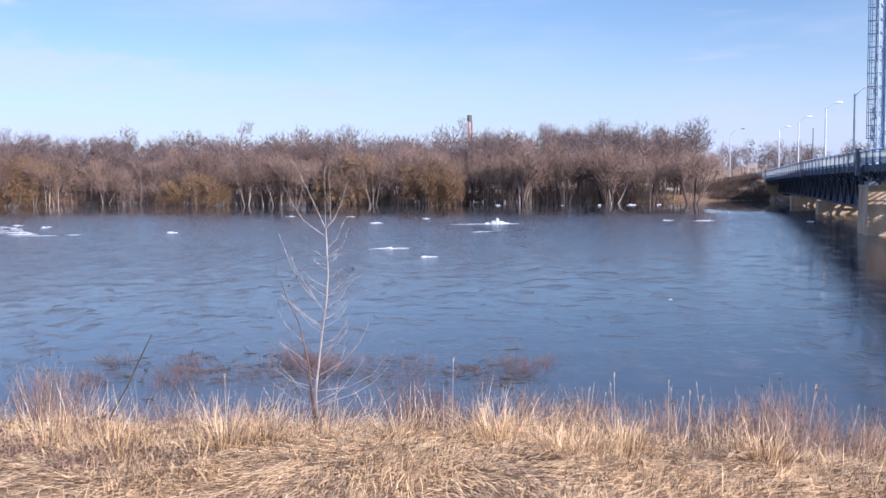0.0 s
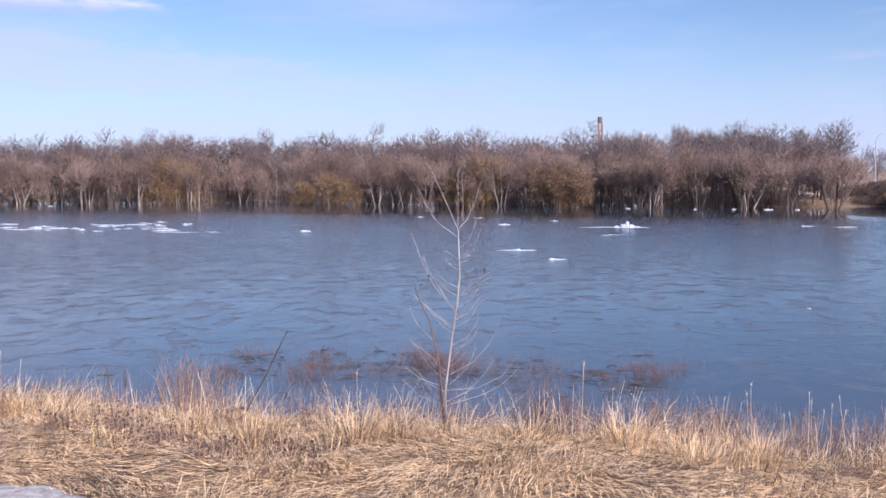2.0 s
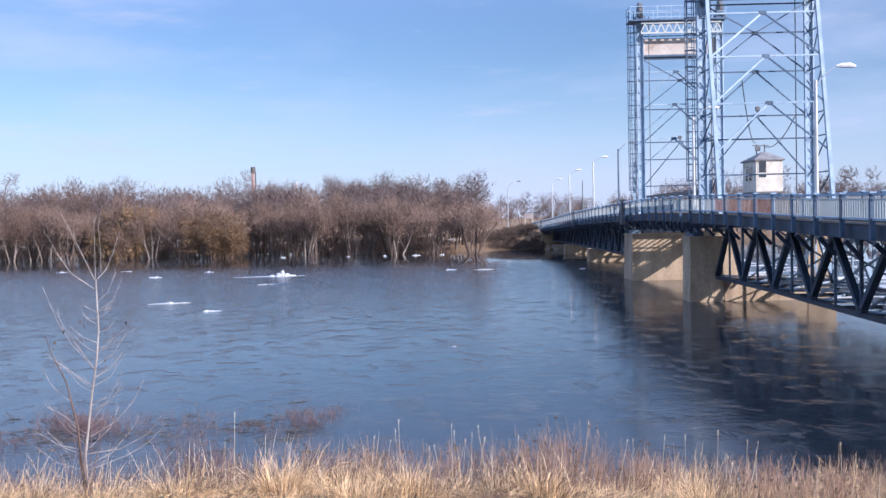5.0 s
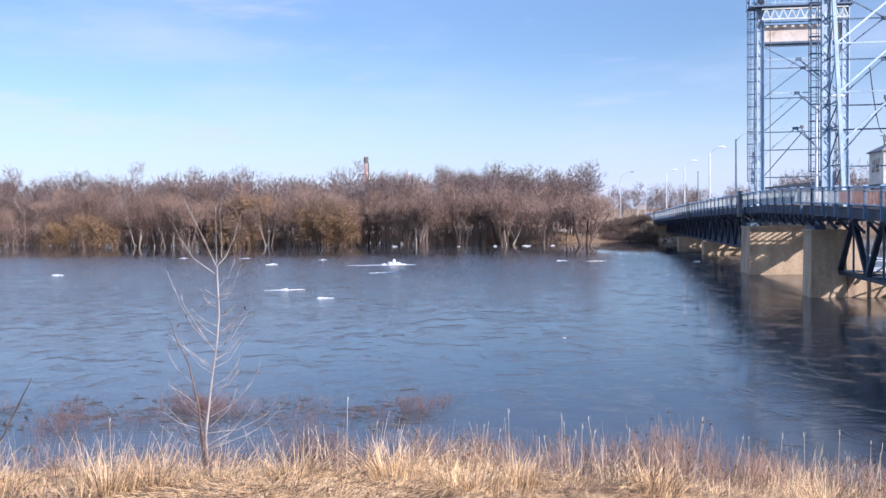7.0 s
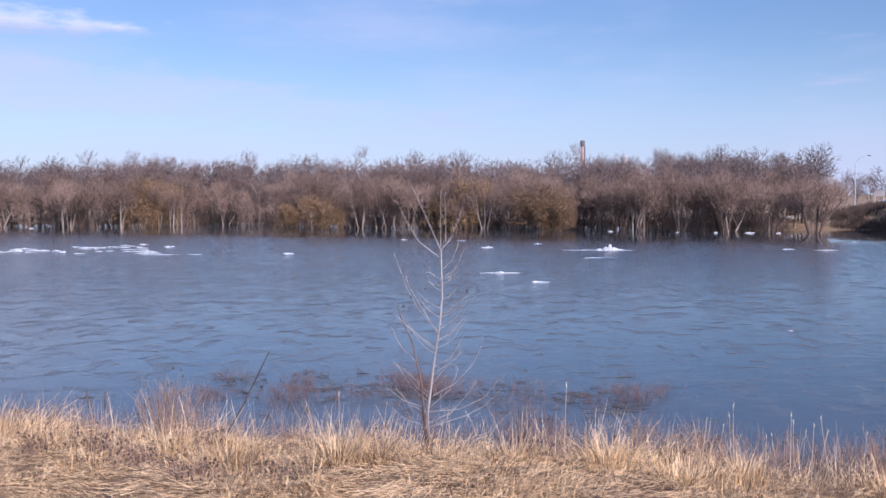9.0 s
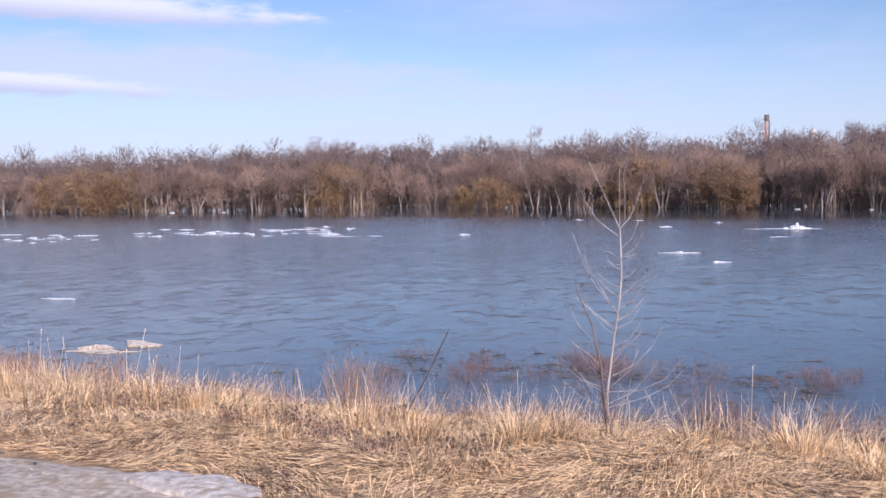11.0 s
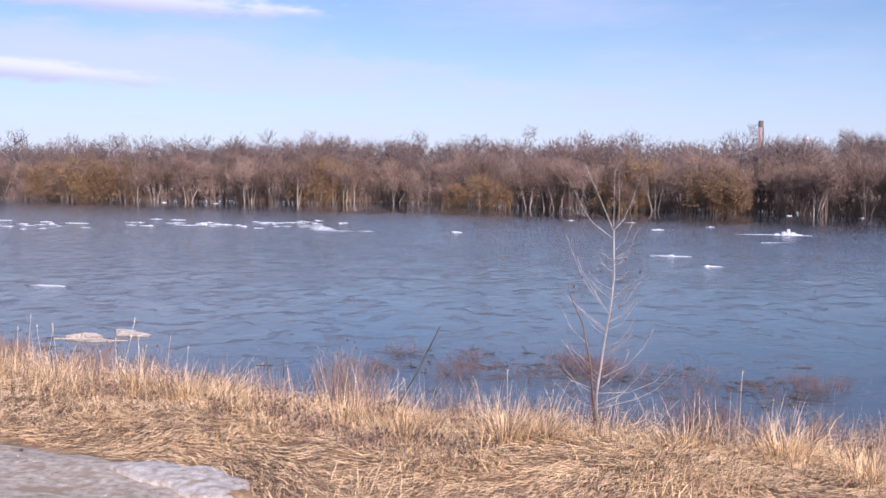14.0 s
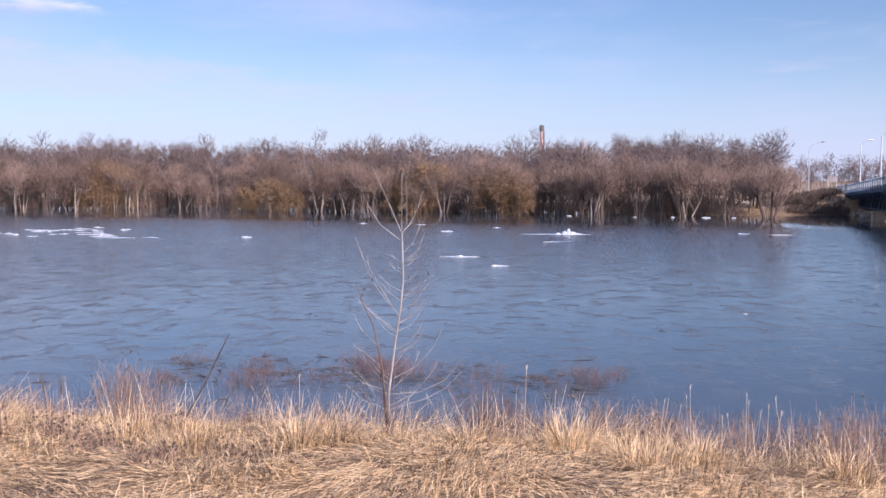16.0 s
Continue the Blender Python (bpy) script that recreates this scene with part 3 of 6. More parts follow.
    # pale kerb-side barrier panels between walkway and road, one stretch rust-stained
    panels = [(-44, -33), (-33, -19.4), (-19.4, -13.4), (-13.4, -7.6), (-7.6, -2.4), (0.1, 10), (10, 20.6), (23.1, 36), (36, 49), (49, 63), (63, 77)]
    for s0, s1 in panels:
        rusty = -20 < s0 < -8
        g = Geo().beam((1.05, s0 + 0.02, rail_z(s0) - 0.62), (1.05, s1 - 0.02, rail_z(s1) - 0.62), 0.12, 0.8)
        part("barrier_panel", g, RUST if rusty else PALE_PANEL, b, "rust-stained barrier panel" if rusty else "weathered pale barrier panel")
    for s in (22.6, 61.0, 112.4):
        part("pylon", Geo().box((-0.42, s - 0.3, rail_z(s) - 2.0), (-0.06, s + 0.3, rail_z(s) + 0.25)), DARK_METAL, b, "dark post at a joint of the railing")
    return b


def build_tower(b, s, way, label):
    """A lift tower: two upright laced columns, two sloping back legs, struts, braces, counterweight and sheaves."""
    xl, xr, base, top = 1.25, 8.15, 5.3, 22.5
    levels = [8.2, 10.5, 12.0, 14.85, 17.35, 19.2, 21.2]
    col = Geo()
    for x in (xl, xr):
        for dx in (-0.26, 0.26):
            col.box((x + dx - 0.05, s - 0.12, base), (x + dx + 0.05, s + 0.12, top))
        col.box((x - 0.2, s + 0.03, base), (x + 0.2, s + 0.06, top))
        z = base + 0.3
        k = 1
        while z < top - 0.5:
            col.beam((x - 0.24 * k, s, z), (x + 0.24 * k, s, z + 0.55), 0.05, 0.07, (0, 1, 0))
            z, k = z + 0.55, -k
    t = part("tower", col, PALE_LIT_BLUE, b, label)
    foot = s - way * 4.2
    for x in (xl, xr):
        part("back_leg", Geo().beam((x, foot, base), (x, s - way * 0.9, top - 0.4), 0.22, 0.22), PALE_LIT_BLUE, t)
        for z0, z1 in zip([base + 0.4] + levels[:-1], levels):
            y0 = foot + (s - way * 0.9 - foot) * (z0 - base) / (top - 0.4 - base)
            y1 = foot + (s - way * 0.9 - foot) * (z1 - base) / (top - 0.4 - base)
            part("side_strut", Geo().beam((x, s, z1), (x, y1, z1), 0.07, 0.07), BLUE_PAINT, t)
            part("side_brace", Geo().beam((x, s, z0), (x, y1, z1), 0.06, 0.07), BLUE_PAINT, t)
        part("sheave", Geo().tube([(x - 0.14, s + way * 0.1, top + 0.75), (x + 0.14, s + way * 0.1, top + 0.75)], [0.85, 0.85], 20), DARK_METAL, t, "dark cable sheave")
        part("sheave_stand", Geo().box((x - 0.4, s - 0.7, top + 0.003), (x + 0.4, s + 0.7, top + 0.35)), BLUE_PAINT, t)
    # faces across: front plane at the columns, back plane at the legs
    mid = (xl + xr) / 2
    for z in levels:
        part("strut", Geo().beam((xl + 0.3, s, z), (xr - 0.3, s, z), 0.08, 0.085), BLUE_PAINT, t)
    for z0, z1, up in ((8.2, 12.0, 1), (12.0, 14.85, 1), (14.85, 17.35, 1), (17.35, 19.2, 0)):
        a, c = (z0, z1) if up else (z1, z0)
        part("brace", Geo().beam((xl + 0.2, s, a), (mid, s, c), 0.08, 0.08, (0, 1, 0)), BLUE_PAINT, t)
        part("brace", Geo().beam((xr - 0.2, s, a), (mid, s, c), 0.08, 0.08, (0, 1, 0)), BLUE_PAINT, t)
        part("node_plate", Geo().box((mid - 0.2, s - 0.06, c - 0.14), (mid + 0.2, s + 0.06, c + 0.10)), BLUE_PAINT, t)
    for z0, z1 in ((9.5, 12.53), (12.53, 15.52), (15.52, 18.33)):
        y0 = foot + (s - way * 0.9 - foot) * (z0 - base) / (top - 0.4 - base)
        y1 = foot + (s - way * 0.9 - foot) * (z1 - base) / (top - 0.4 - base)
        part("back_strut", Geo().beam((xl, y1, z1), (xr, y1, z1), 0.08, 0.10), PALE_LIT_BLUE, t)
        # sun and shade painted on: left brace pale, right brace dark
        part("back_brace", Geo().beam((xl, y0, z0), (mid, y1, z1), 0.08, 0.11), PALE_LIT_BLUE, t, "brace painted pale blue as if sunlit")
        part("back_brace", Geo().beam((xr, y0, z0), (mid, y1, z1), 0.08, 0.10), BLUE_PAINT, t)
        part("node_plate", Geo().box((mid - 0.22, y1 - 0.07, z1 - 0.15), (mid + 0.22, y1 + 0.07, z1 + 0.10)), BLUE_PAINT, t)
    # counterweight, its lattice girder and ropes
    cw = s - way * 0.75
    w = part("counterweight", Geo().box((xl + 0.25, cw - 0.55, 19.62), (xr - 0.25, cw + 0.55, 21.03)), PALE_BLOCK, t, "pale beige concrete counterweight block")
    part("counterweight_sill", Geo().box((xl + 0.1, cw - 0.6, 19.45), (xr - 0.1, cw + 0.6, 19.615)), BLUE_PAINT, w)
    lat = Geo().beam((xl, s - 0.7, 21.35), (xr, s - 0.7, 21.35), 0.18, 0.14).beam((xl, s - 0.7, 22.2), (xr, s - 0.7, 22.2), 0.18, 0.14)
    n = 10
    for i in range(n):
        a, c = xl + (xr - xl) * i / n, xl + (xr - xl) * (i + 1) / n
        m = (a + c) / 2
        lat.beam((a, s - 0.7, 21.35), (m, s - 0.7, 22.2), 0.1, 0.1, (0, 1, 0)).beam((m, s - 0.7, 22.2), (c, s - 0.7, 21.35), 0.1, 0.1, (0, 1, 0))
    part("lattice_girder", lat, PALE_PANEL, t, "pale blue zigzag lattice girder")
    for x in (xl + 0.7, xr - 0.7):
        part("rope", Geo().tube([(x, s + way * 0.5, 5.6), (x, s + way * 0.5, top + 0.3)], [0.035, 0.035], 5), DARK_METAL, t)
    # top platform with a hand rail
    part("platform", Geo().box((xl - 1.0, s - 1.0, top - 0.12), (xr + 0.4, s + 1.0, top - 0.004)), BLUE_PAINT, t)
    hr = Geo()
    for z in (top + 0.55, top + 1.1):
        for y in (s - 0.95, s + 0.95):
            hr.beam((xl - 0.95, y, z), (xr + 0.35, y, z), 0.05, 0.05)
        hr.beam((xl - 0.95, s - 0.95, z), (xl - 0.95, s + 0.95, z), 0.05, 0.05)
    for x in np.linspace(xl - 0.95, xr + 0.35, 8):
        for y in (s - 0.95, s + 0.95):
            hr.box((x - 0.025, y - 0.025, top), (x + 0.025, y + 0.025, top + 1.1))
    part("platform_railing", hr, PALE_LIT_BLUE, t)
    # caged ladder up the outer column
    lx = xl - 0.72
    lad = Geo()
    for dx in (-0.22, 0.22):
        lad.box((lx + dx - 0.03, s - 0.03, base), (lx + dx + 0.03, s + 0.03, top + 0.9))
    for z in np.arange(base + 0.3, top, 0.42):
        lad.box((lx - 0.2, s - 0.02, z - 0.02), (lx + 0.2, s + 0.02, z + 0.02))
    la = part("ladder", lad, BLUE_PAINT, t, "blue caged ladder")
    hoop = Geo()
    for z in np.arange(base + 2.6, top, 1.05):
        pts = [(lx + 0.36 * math.cos(a), s - 0.36 * math.sin(a) * way, z) for a in np.linspace(0, math.pi, 7)]
        hoop.tube(pts, [0.035] * 7, 4)
        hoop.beam((lx - 0.36, s, z), (xl, s, z), 0.05, 0.07)
    for a in (0.5, 1.57, 2.6, 3.1):
        hoop.beam((lx + 0.36 * math.cos(a), s - 0.36 * math.sin(a) * way, base + 2.6), (lx + 0.36 * math.cos(a), s - 0.36 * math.sin(a) * way, top - 0.3), 0.04, 0.04, (1, 0, 0))
    part("ladder_cage", hoop, BLUE_PAINT, la)
    # floodlight on the middle of a strut
    fl = part("floodlight", Geo().box((mid - 0.12, s - way * 0.35 - 0.12, 12.3), (mid + 0.12, s - way * 0.35 + 0.12, 12.55)), DARK_METAL, t, "small dark floodlight")
    part("floodlight_stem", Geo().box((mid - 0.05, s - way * 0.3 - 0.05, 12.1), (mid + 0.05, s - way * 0.3 + 0.05, 12.298)), DARK_METAL, fl)


bridge = build_bridge()
build_tower(bridge, -0.6, 1, "pale blue lift tower of riveted steel with sloping back legs")
build_tower(bridge, 21.4, -1, "pale blue lift tower of riveted steel with sloping back legs")


def build_cabin():
    """The operator's cabin beside the lift span."""
    c = thing("operator_cabin", BRIDGE @ pose(11.95, 22.15, 7.5), "small white cabin with a grey hip roof beside the lift span", "cabin")
    w, d, h = 1.13, 2.0, 2.65
    wall = Geo()
    for a, e in (((-w, -d), (w, -d + 0.1)), ((-w, d - 0.1), (w, d)), ((-w, -d + 0.1), (-w + 0.1, d - 0.1)), ((w - 0.1, -d + 0.1), (w, d - 0.1))):
        wall.box((*a, 0), (*e, h))
    part("wall", wall, WHITE_WALL, c)
    for z in np.arange(0.1, h - 0.1, 0.2):
        part("siding_board", Geo().box((-w - 0.012, -d - 0.02, z), (w + 0.012, -d - 0.002, z + 0.18)), WHITE_WALL, c)
    part("floor", Geo().box((-w - 0.15, -d - 0.15, -0.18), (w + 0.15, d + 0.15, -0.003)), DARK_METAL, c)
    g = Geo()
    for z, o in ((h + 0.003, 0.16), (h + 0.10, 0.18)):
        g.v += [(-w - o, -d - o, z), (w + o, -d - o, z), (w + o, d + o, z), (-w - o, d + o, z)]
    g.v += [(-0.12, -0.5, h + 0.86), (0.12, -0.5, h + 0.86)]
    g.f += [(0, 3, 2, 1), (0, 1, 5, 4), (1, 2, 6, 5), (2, 3, 7, 6), (3, 0, 4, 7), (4, 5, 9, 8), (5, 6, 9), (6, 7, 8, 9), (7, 4, 8)]
    part("roof", g, SHINGLE, c, "grey hipped shingle roof")
    for lo, hi, m in (((-0.98, -d - 0.05, 1.15), (-0.22, -d - 0.021, 2.6), 0), ((-w - 0.05, -0.9, 0.95), (-w - 0.013, -0.1, 2.25), 1), ((-w - 0.05, 0.3, 0.95), (-w - 0.013, 1.0, 2.25), 1)):
        win = part("window", Geo().box(lo, hi), WHITE_WALL, c)
        i = 0.07
        if m == 0:
            for a, e in ((1.22, 1.42), (1.62, 2.58)):
                part("pane", Geo().box((lo[0] + i, lo[1] - 0.012, a), (hi[0] - i, lo[1] - 0.002, e)), PANE, win)
        else:
            for a, e in ((0.95 + i, 1.25), (1.32, 2.25 - i)):
                part("pane", Geo().box((lo[0] - 0.012, lo[1] + i, a), (lo[0] - 0.002, hi[1] - i, e)), PANE, win)
    for x in (-w + 0.2, w - 0.2):
        for y in (-d + 0.2, d - 0.2):
            part("leg", Geo().box((x - 0.12, y - 0.12, -3.4), (x + 0.12, y + 0.12, -0.183)), BLUE_PAINT, c)
    part("platform_beam", Geo().box((-2.6, -d, -2.2), (w, d, -1.9)), BLUE_PAINT, c)
    for x in (-0.42, 0.28):
        m = part("service_mast", Geo().tube([(x, 0.2, h + 0.5), (x, 0.2, h + 1.55)], [0.06, 0.05], 6), DARK_METAL, c, "dark service mast on the roof")
        part("crossarm", Geo().box((x - 0.35, 0.16, h + 1.38), (x + 0.35, 0.24, h + 1.46)), DARK_METAL, m)
    part("service_box", Geo().box((-0.55, -0.05, h + 0.95), (-0.15, 0.15, h + 1.35)), DARK_METAL, c)


build_cabin()


def build_lamp(s, height, arm):
    """A bridge lamp on the walkway side, its arm over the road."""
    z = rail_z(s) - 1.1
    l = thing("street_lamp", BRIDGE @ pose(0.28, s, z), "tall galvanised street lamp on the bridge railing", "street lamp", "street lamps along the bridge")
    part("pole", Geo().tube([(0, 0, 0), (0, 0, height * 0.5), (0, 0, height)], [0.10, 0.085, 0.07], 8), GALVANISED, l)
    part("base", Geo().box((-0.2, -0.2, 0), (0.2, 0.2, 0.12)), GALVANISED, l)
    pts = [(0, 0, height - 0.25)] + [(arm * t, 0, height - 0.25 + 0.8 * math.sin(t * 1.45)) for t in (0.2, 0.45, 0.7, 1.0)]
    part("arm", Geo().tube(pts, [0.035, 0.03, 0.026, 0.022, 0.02], 6), GALVANISED, l)
    e = pts[-1]
    part("lamp_head", Geo().tube([(e[0] - 0.1, 0, e[2]), (e[0] + 0.15, 0, e[2] + 0.03), (e[0] + 0.5, 0, e[2] + 0.03), (e[0] + 0.72, 0, e[2] - 0.02)], [0.04, 0.10, 0.11, 0.05], 8), PALE_TANK, l, "pale lamp head")


for s, h in ((-23.8, 5.85), (-2.1, 6.1), (28.0, 6.25), (45.5, 6.3), (69.8, 6.5), (95.3, 6.9)):
    build_lamp(s, h, 0.95)


def service_cable(a, c, sag):
    """A dark cable that hangs between two points of the bridge."""
    pts = [BRIDGE @ (Vector(a).lerp(Vector(c), t) - Vector((0, 0, sag * 4 * t * (1 - t)))) for t in np.linspace(0, 1, 13)]
    lone("power_cable", Geo().tube(pts, [0.035] * 13, 5), DARK_METAL, Matrix.Identity(4), "dark power cable hanging between tower and cabin", "cable", "power cables at the cabin")


service_cable((3.15, -2.95, 14.0), (11.5, 22.3, 11.9), 1.3)
service_cable((7.2, -0.6, 11.9), (12.2, 22.3, 11.5), 0.7)
dark_pole = thing("signal_pole", BRIDGE @ pose(0.3, 55.7, rail_z(55.7) - 1.1), "slim dark signal pole beside the roadway", "pole")
part("pole", Geo().tube([(0, 0, 0), (0, 0, 4.8)], [0.07, 0.05], 7), DARK_METAL, dark_pole)
part("sleeve", Geo().tube([(0, 0, 0.9), (0, 0, 2.4)], [0.16, 0.15], 8), DARK_METAL, dark_pole)

# ---- trees ----
def bend(rng, p, d, length, n, wander, lift):
    """A crooked line that starts at p along d."""
    pts, d = [Vector(p)], Vector(d).normalized()
    for _ in range(n):
        d = (d + Vector((rng.uniform(-1, 1), rng.uniform(-1, 1), rng.uniform(-1, 1))) * wander + Vector((0, 0, lift))).normalized()
        pts.append(pts[-1] + d * (length / n))
    return pts


def side_way(rng, d, angle):
    """A direction that leaves d at an angle."""
    d = Vector(d).normalized()
    s = d.orthogonal().normalized()
    s.rotate(Matrix.Rotation(rng.uniform(0, 2 * math.pi), 3, d))
    return d * math.cos(angle) + s * math.sin(angle)


def lobed_tree(seed, high, stems, lean, lobes, size, low, sprays, twig_w, bark, twigs, radius, droop=0.0, twig_l=(0.45, 1.0)):
    """Trunk-and-limb geometry and crown geometry of a bare tree: stems fork into limbs, each limb carries a rounded cloud of fine twigs."""
    rng = random.Random(seed)
    wood, twig = Geo(), Geo()
    for i in range(stems):
        a = 2 * math.pi * (i + rng.random() * 0.7) / stems
        tilt = lean * rng.uniform(0.35, 1.0) if stems > 1 else lean * rng.uniform(0, 0.5)
        foot = Vector((math.cos(a), math.sin(a), 0)) * (0.035 * high if stems > 1 else 0)
        top = high * rng.uniform(0.66, 0.80) * (1 if i == 0 else rng.uniform(0.8, 1))
        line = bend(rng, foot + Vector((0, 0, -0.6)), Vector((math.cos(a) * tilt, math.sin(a) * tilt, 1)), top, 6, 0.13, 0.05)
        r = radius * (1 if i == 0 else rng.uniform(0.6, 0.9))
        rad = [max(r * (1 - 0.80 * j / 6), 0.03) for j in range(7)]
        wood.tube(line, rad, 7)
        for j in range(lobes):
            t = 1.0 + 4.8 * (j + rng.random() * 0.9) / lobes
            k = min(int(t), 5)
            q = line[k].lerp(line[k + 1], t - k)
            b = rng.uniform(0, 6.283) if stems == 1 else a + rng.gauss(0, 1.0)
            rl = size * high * rng.uniform(0.8, 1.25)
            out = Vector((math.cos(b), math.sin(b), 0)) * high * rng.uniform(0.05, 0.20)
            c = q + out + Vector((0, 0, high * rng.uniform(0.08, 0.16)))
            c.z = min(max(c.z, low * high + rl * 1.2), high - rl * 1.25)
            bow = q.lerp(c, 0.5) + Vector((rng.uniform(-1, 1), rng.uniform(-1, 1), rng.uniform(-0.8, 0.2))) * 0.03 * high
            wood.tube([q, bow, c], [rad[k] * 0.62, rad[k] * 0.42, 0.03], 5, False)
            for _ in range(7):
                o = bow.lerp(c, rng.random())
                e = c + Vector((rng.gauss(0, 1), rng.gauss(0, 1), rng.gauss(0.3, 0.9))).normalized() * rl * rng.uniform(0.6, 0.95)
                m = o.lerp(e, 0.55) + Vector((rng.uniform(-1, 1), rng.uniform(-1, 1), rng.uniform(-1, 0.5))) * rl * 0.12
                twig.tube([o, m, e], [0.034, 0.024, 0.010], 3, False)
            for _ in range(sprays):
                n = Vector((rng.gauss(0, 1), rng.gauss(0, 1), rng.gauss(0.12, 0.9))).normalized()
                p = c + Vector((n.x, n.y, n.z * (1.5 if n.z < 0 else 1.12))) * rl * rng.uniform(0.1, 1.0) ** 0.55
                d = (n * 0.8 + Vector((rng.gauss(0, 0.4), rng.gauss(0, 0.4), 0.85 - droop * (2.0 if n.z < 0.4 else 1.0)))).normalized()
                tip = 1 - 0.45 * max(n.z, 0.0)
                for _ in range(5):
                    w = (d + Vector((rng.gauss(0, 0.38), rng.gauss(0, 0.38), rng.gauss(0, 0.34)))).normalized()
                    o = p - d * rng.uniform(0.0, 0.45)
                    twig.sliver(o, o + w * rng.uniform(*twig_l) * (0.4 + 0.6 * tip), twig_w * tip, rng.uniform(0, 6.28))
    return wood, twig


def lobed_meshes(*a, **k):
    wood, twig = lobed_tree(*a, **k)
    return wood.mesh("trunk", a[9], True), twig.mesh("crown", a[10])


def tree(meshes, m, name, label, group, twig_label=""):
    t = thing(name, m, label, "tree", group)
    part("trunk", meshes[0], None, t)
    part("crown", meshes[1], None, t, twig_label)
    return t


KINDS = {
    "ash": [lobed_meshes(10 + i, 10.0, (1, 2, 3, 2, 1, 3)[i], 0.34, (9, 5, 4, 5, 8, 4)[i], 0.15, (0.16, 0.1, 0.2, 0.05, 0.12, 0.16)[i], (112, 112, 92, 112, 124, 92)[i], 0.027, GREY_BARK, TWIG, 0.13) for i in range(6)],
    "pale": [lobed_meshes(30 + i, 10.0, 2 + i % 2, 0.42, 5 - i % 2, 0.15, 0.28, 96, 0.027, WHITE_BARK, TWIG, 0.14) for i in range(3)],
    "willow": [lobed_meshes(50 + i, 8.0, 3, 0.5, 5, 0.17, 0.0, 110, 0.042, GREY_BARK, WILLOW_TWIG, 0.13, droop=0.45, twig_l=(0.4, 0.9)) for i in range(3)],
    "oak": [lobed_meshes(70 + i, 14.0, 2, 0.26, 7, 0.115, 0.4, 84, 0.026, DARK_BARK, DARK_TWIG, 0.19, twig_l=(0.5, 1.1)) for i in range(3)],
    "grove": [lobed_meshes(110 + i, 10.0, 5, 0.20 + 0.06 * i, 2, 0.16, 0.34, 92, 0.023, (GREY_BARK, WHITE_BARK, GREY_BARK)[i], TWIG, 0.085, twig_l=(0.5, 1.05)) for i in range(3)],
    "dark": [lobed_meshes(90, 9.0, 3, 0.75, 6, 0.16, 0.36, 80, 0.026, DARK_BARK, TWIG, 0.22)],
}
LABELS = {
    "ash": ("bare_tree", "bare grey-brown tree standing in flood water", "bare trees along the flooded bank", "grey-brown bare twigs"),
    "pale": ("bare_tree", "bare tree with forked pale trunks in flood water", "bare trees along the flooded bank", "grey-brown bare twigs"),
    "grove": ("bare_tree", "clump of slender bare upright trunks in flood water", "bare trees along the flooded bank", "fine grey-brown bare twigs"),
    "willow": ("willow_tree", "bushy willow with orange twigs in flood water", "willows along the flooded bank", "dense orange twigs"),
    "oak": ("tall_bare_tree", "tall bare tree above the other treetops", "tall trees above the woods", "sparse bare twigs"),
    "dark": ("bare_tree", "gnarled dark bare tree leaning over the water", "bare trees along the flooded bank", "grey-brown bare twigs"),
}
tree_rng = random.Random(5)
TREE_Z = lambda x, y: float(max(land(x, y), -0.5))


def plant(kind, x, y, high, wide=None, turn=None):
    ms = KINDS[kind]
    base = {"ash": 10.0, "pale": 10.0, "willow": 8.0, "oak": 14.0, "dark": 9.0, "grove": 10.0}[kind]
    k = high / base * (1.32 if kind == "oak" else 1.22)
    w = (wide or 1.0) * k
    m = pose(x, y, TREE_Z(x, y), 0, 0, tree_rng.uniform(0, 360) if turn is None else turn) @ Matrix.Diagonal((w, w, k, 1))
    n, lab, grp, tl = LABELS[kind]
    return tree(ms[tree_rng.randrange(len(ms))], m, n, lab, grp, tl)


def at(bearing, dist):
    a = radians(bearing)
    return -math.sin(a) * dist, math.cos(a) * dist


# willows and marked trees by bearing (left positive) from the path, with the distance
for bearing, off, high, wide in ((36.6, 0, 9.6, 1.25), (35.2, 3, 9, 1.0), (38.2, 4, 8.5, 1.0), (33.9, 2, 9, 1.0), (46.5, 4, 9.0, 1.2), (23.6, 1, 9.5, 1.0), (22.4, 5, 9.5, 1.0), (15.3, -2, 5.2, 1.2), (13.2, -3, 6.6, 1.2),
                                  (0.9, -3, 7.6, 1.4), (-0.2, -2, 6.4, 1.2), (5.3, 5, 9.5, 1.1), (6.2, 8, 9.0, 1.0)):
    x, y = at(bearing, 180)
    d = 180 * far_shore(x) / y
    x, y = at(bearing, d + off)
    plant("willow", x, y, high, wide)
for bearing, off, high in ((27.4, 1, 11.0), (21.8, -1, 8.6), (18.8, -1, 8.4), (41.5, 0, 9), (40.4, 0, 11), (42.8, 2, 9), (33.2, 2, 9.5), (30.5, 3, 10), (17.6, 4, 8), (24.4, 0, 10), (9.5, 3, 9.5), (11.2, 2, 9), (-4.5, 1, 10.5), (-9.8, 2, 9.5)):
    x, y = at(bearing, 180)
    d = 180 * far_shore(x) / y
    x, y = at(bearing, d + off)
    plant("pale", x, y, high)
x, y = at(-14.1, 158)
plant("dark", x, y, 9.6, 1.15)
x, y = at(-9.3, 165)
plant("dark", x, y, 8.6, 1.0)
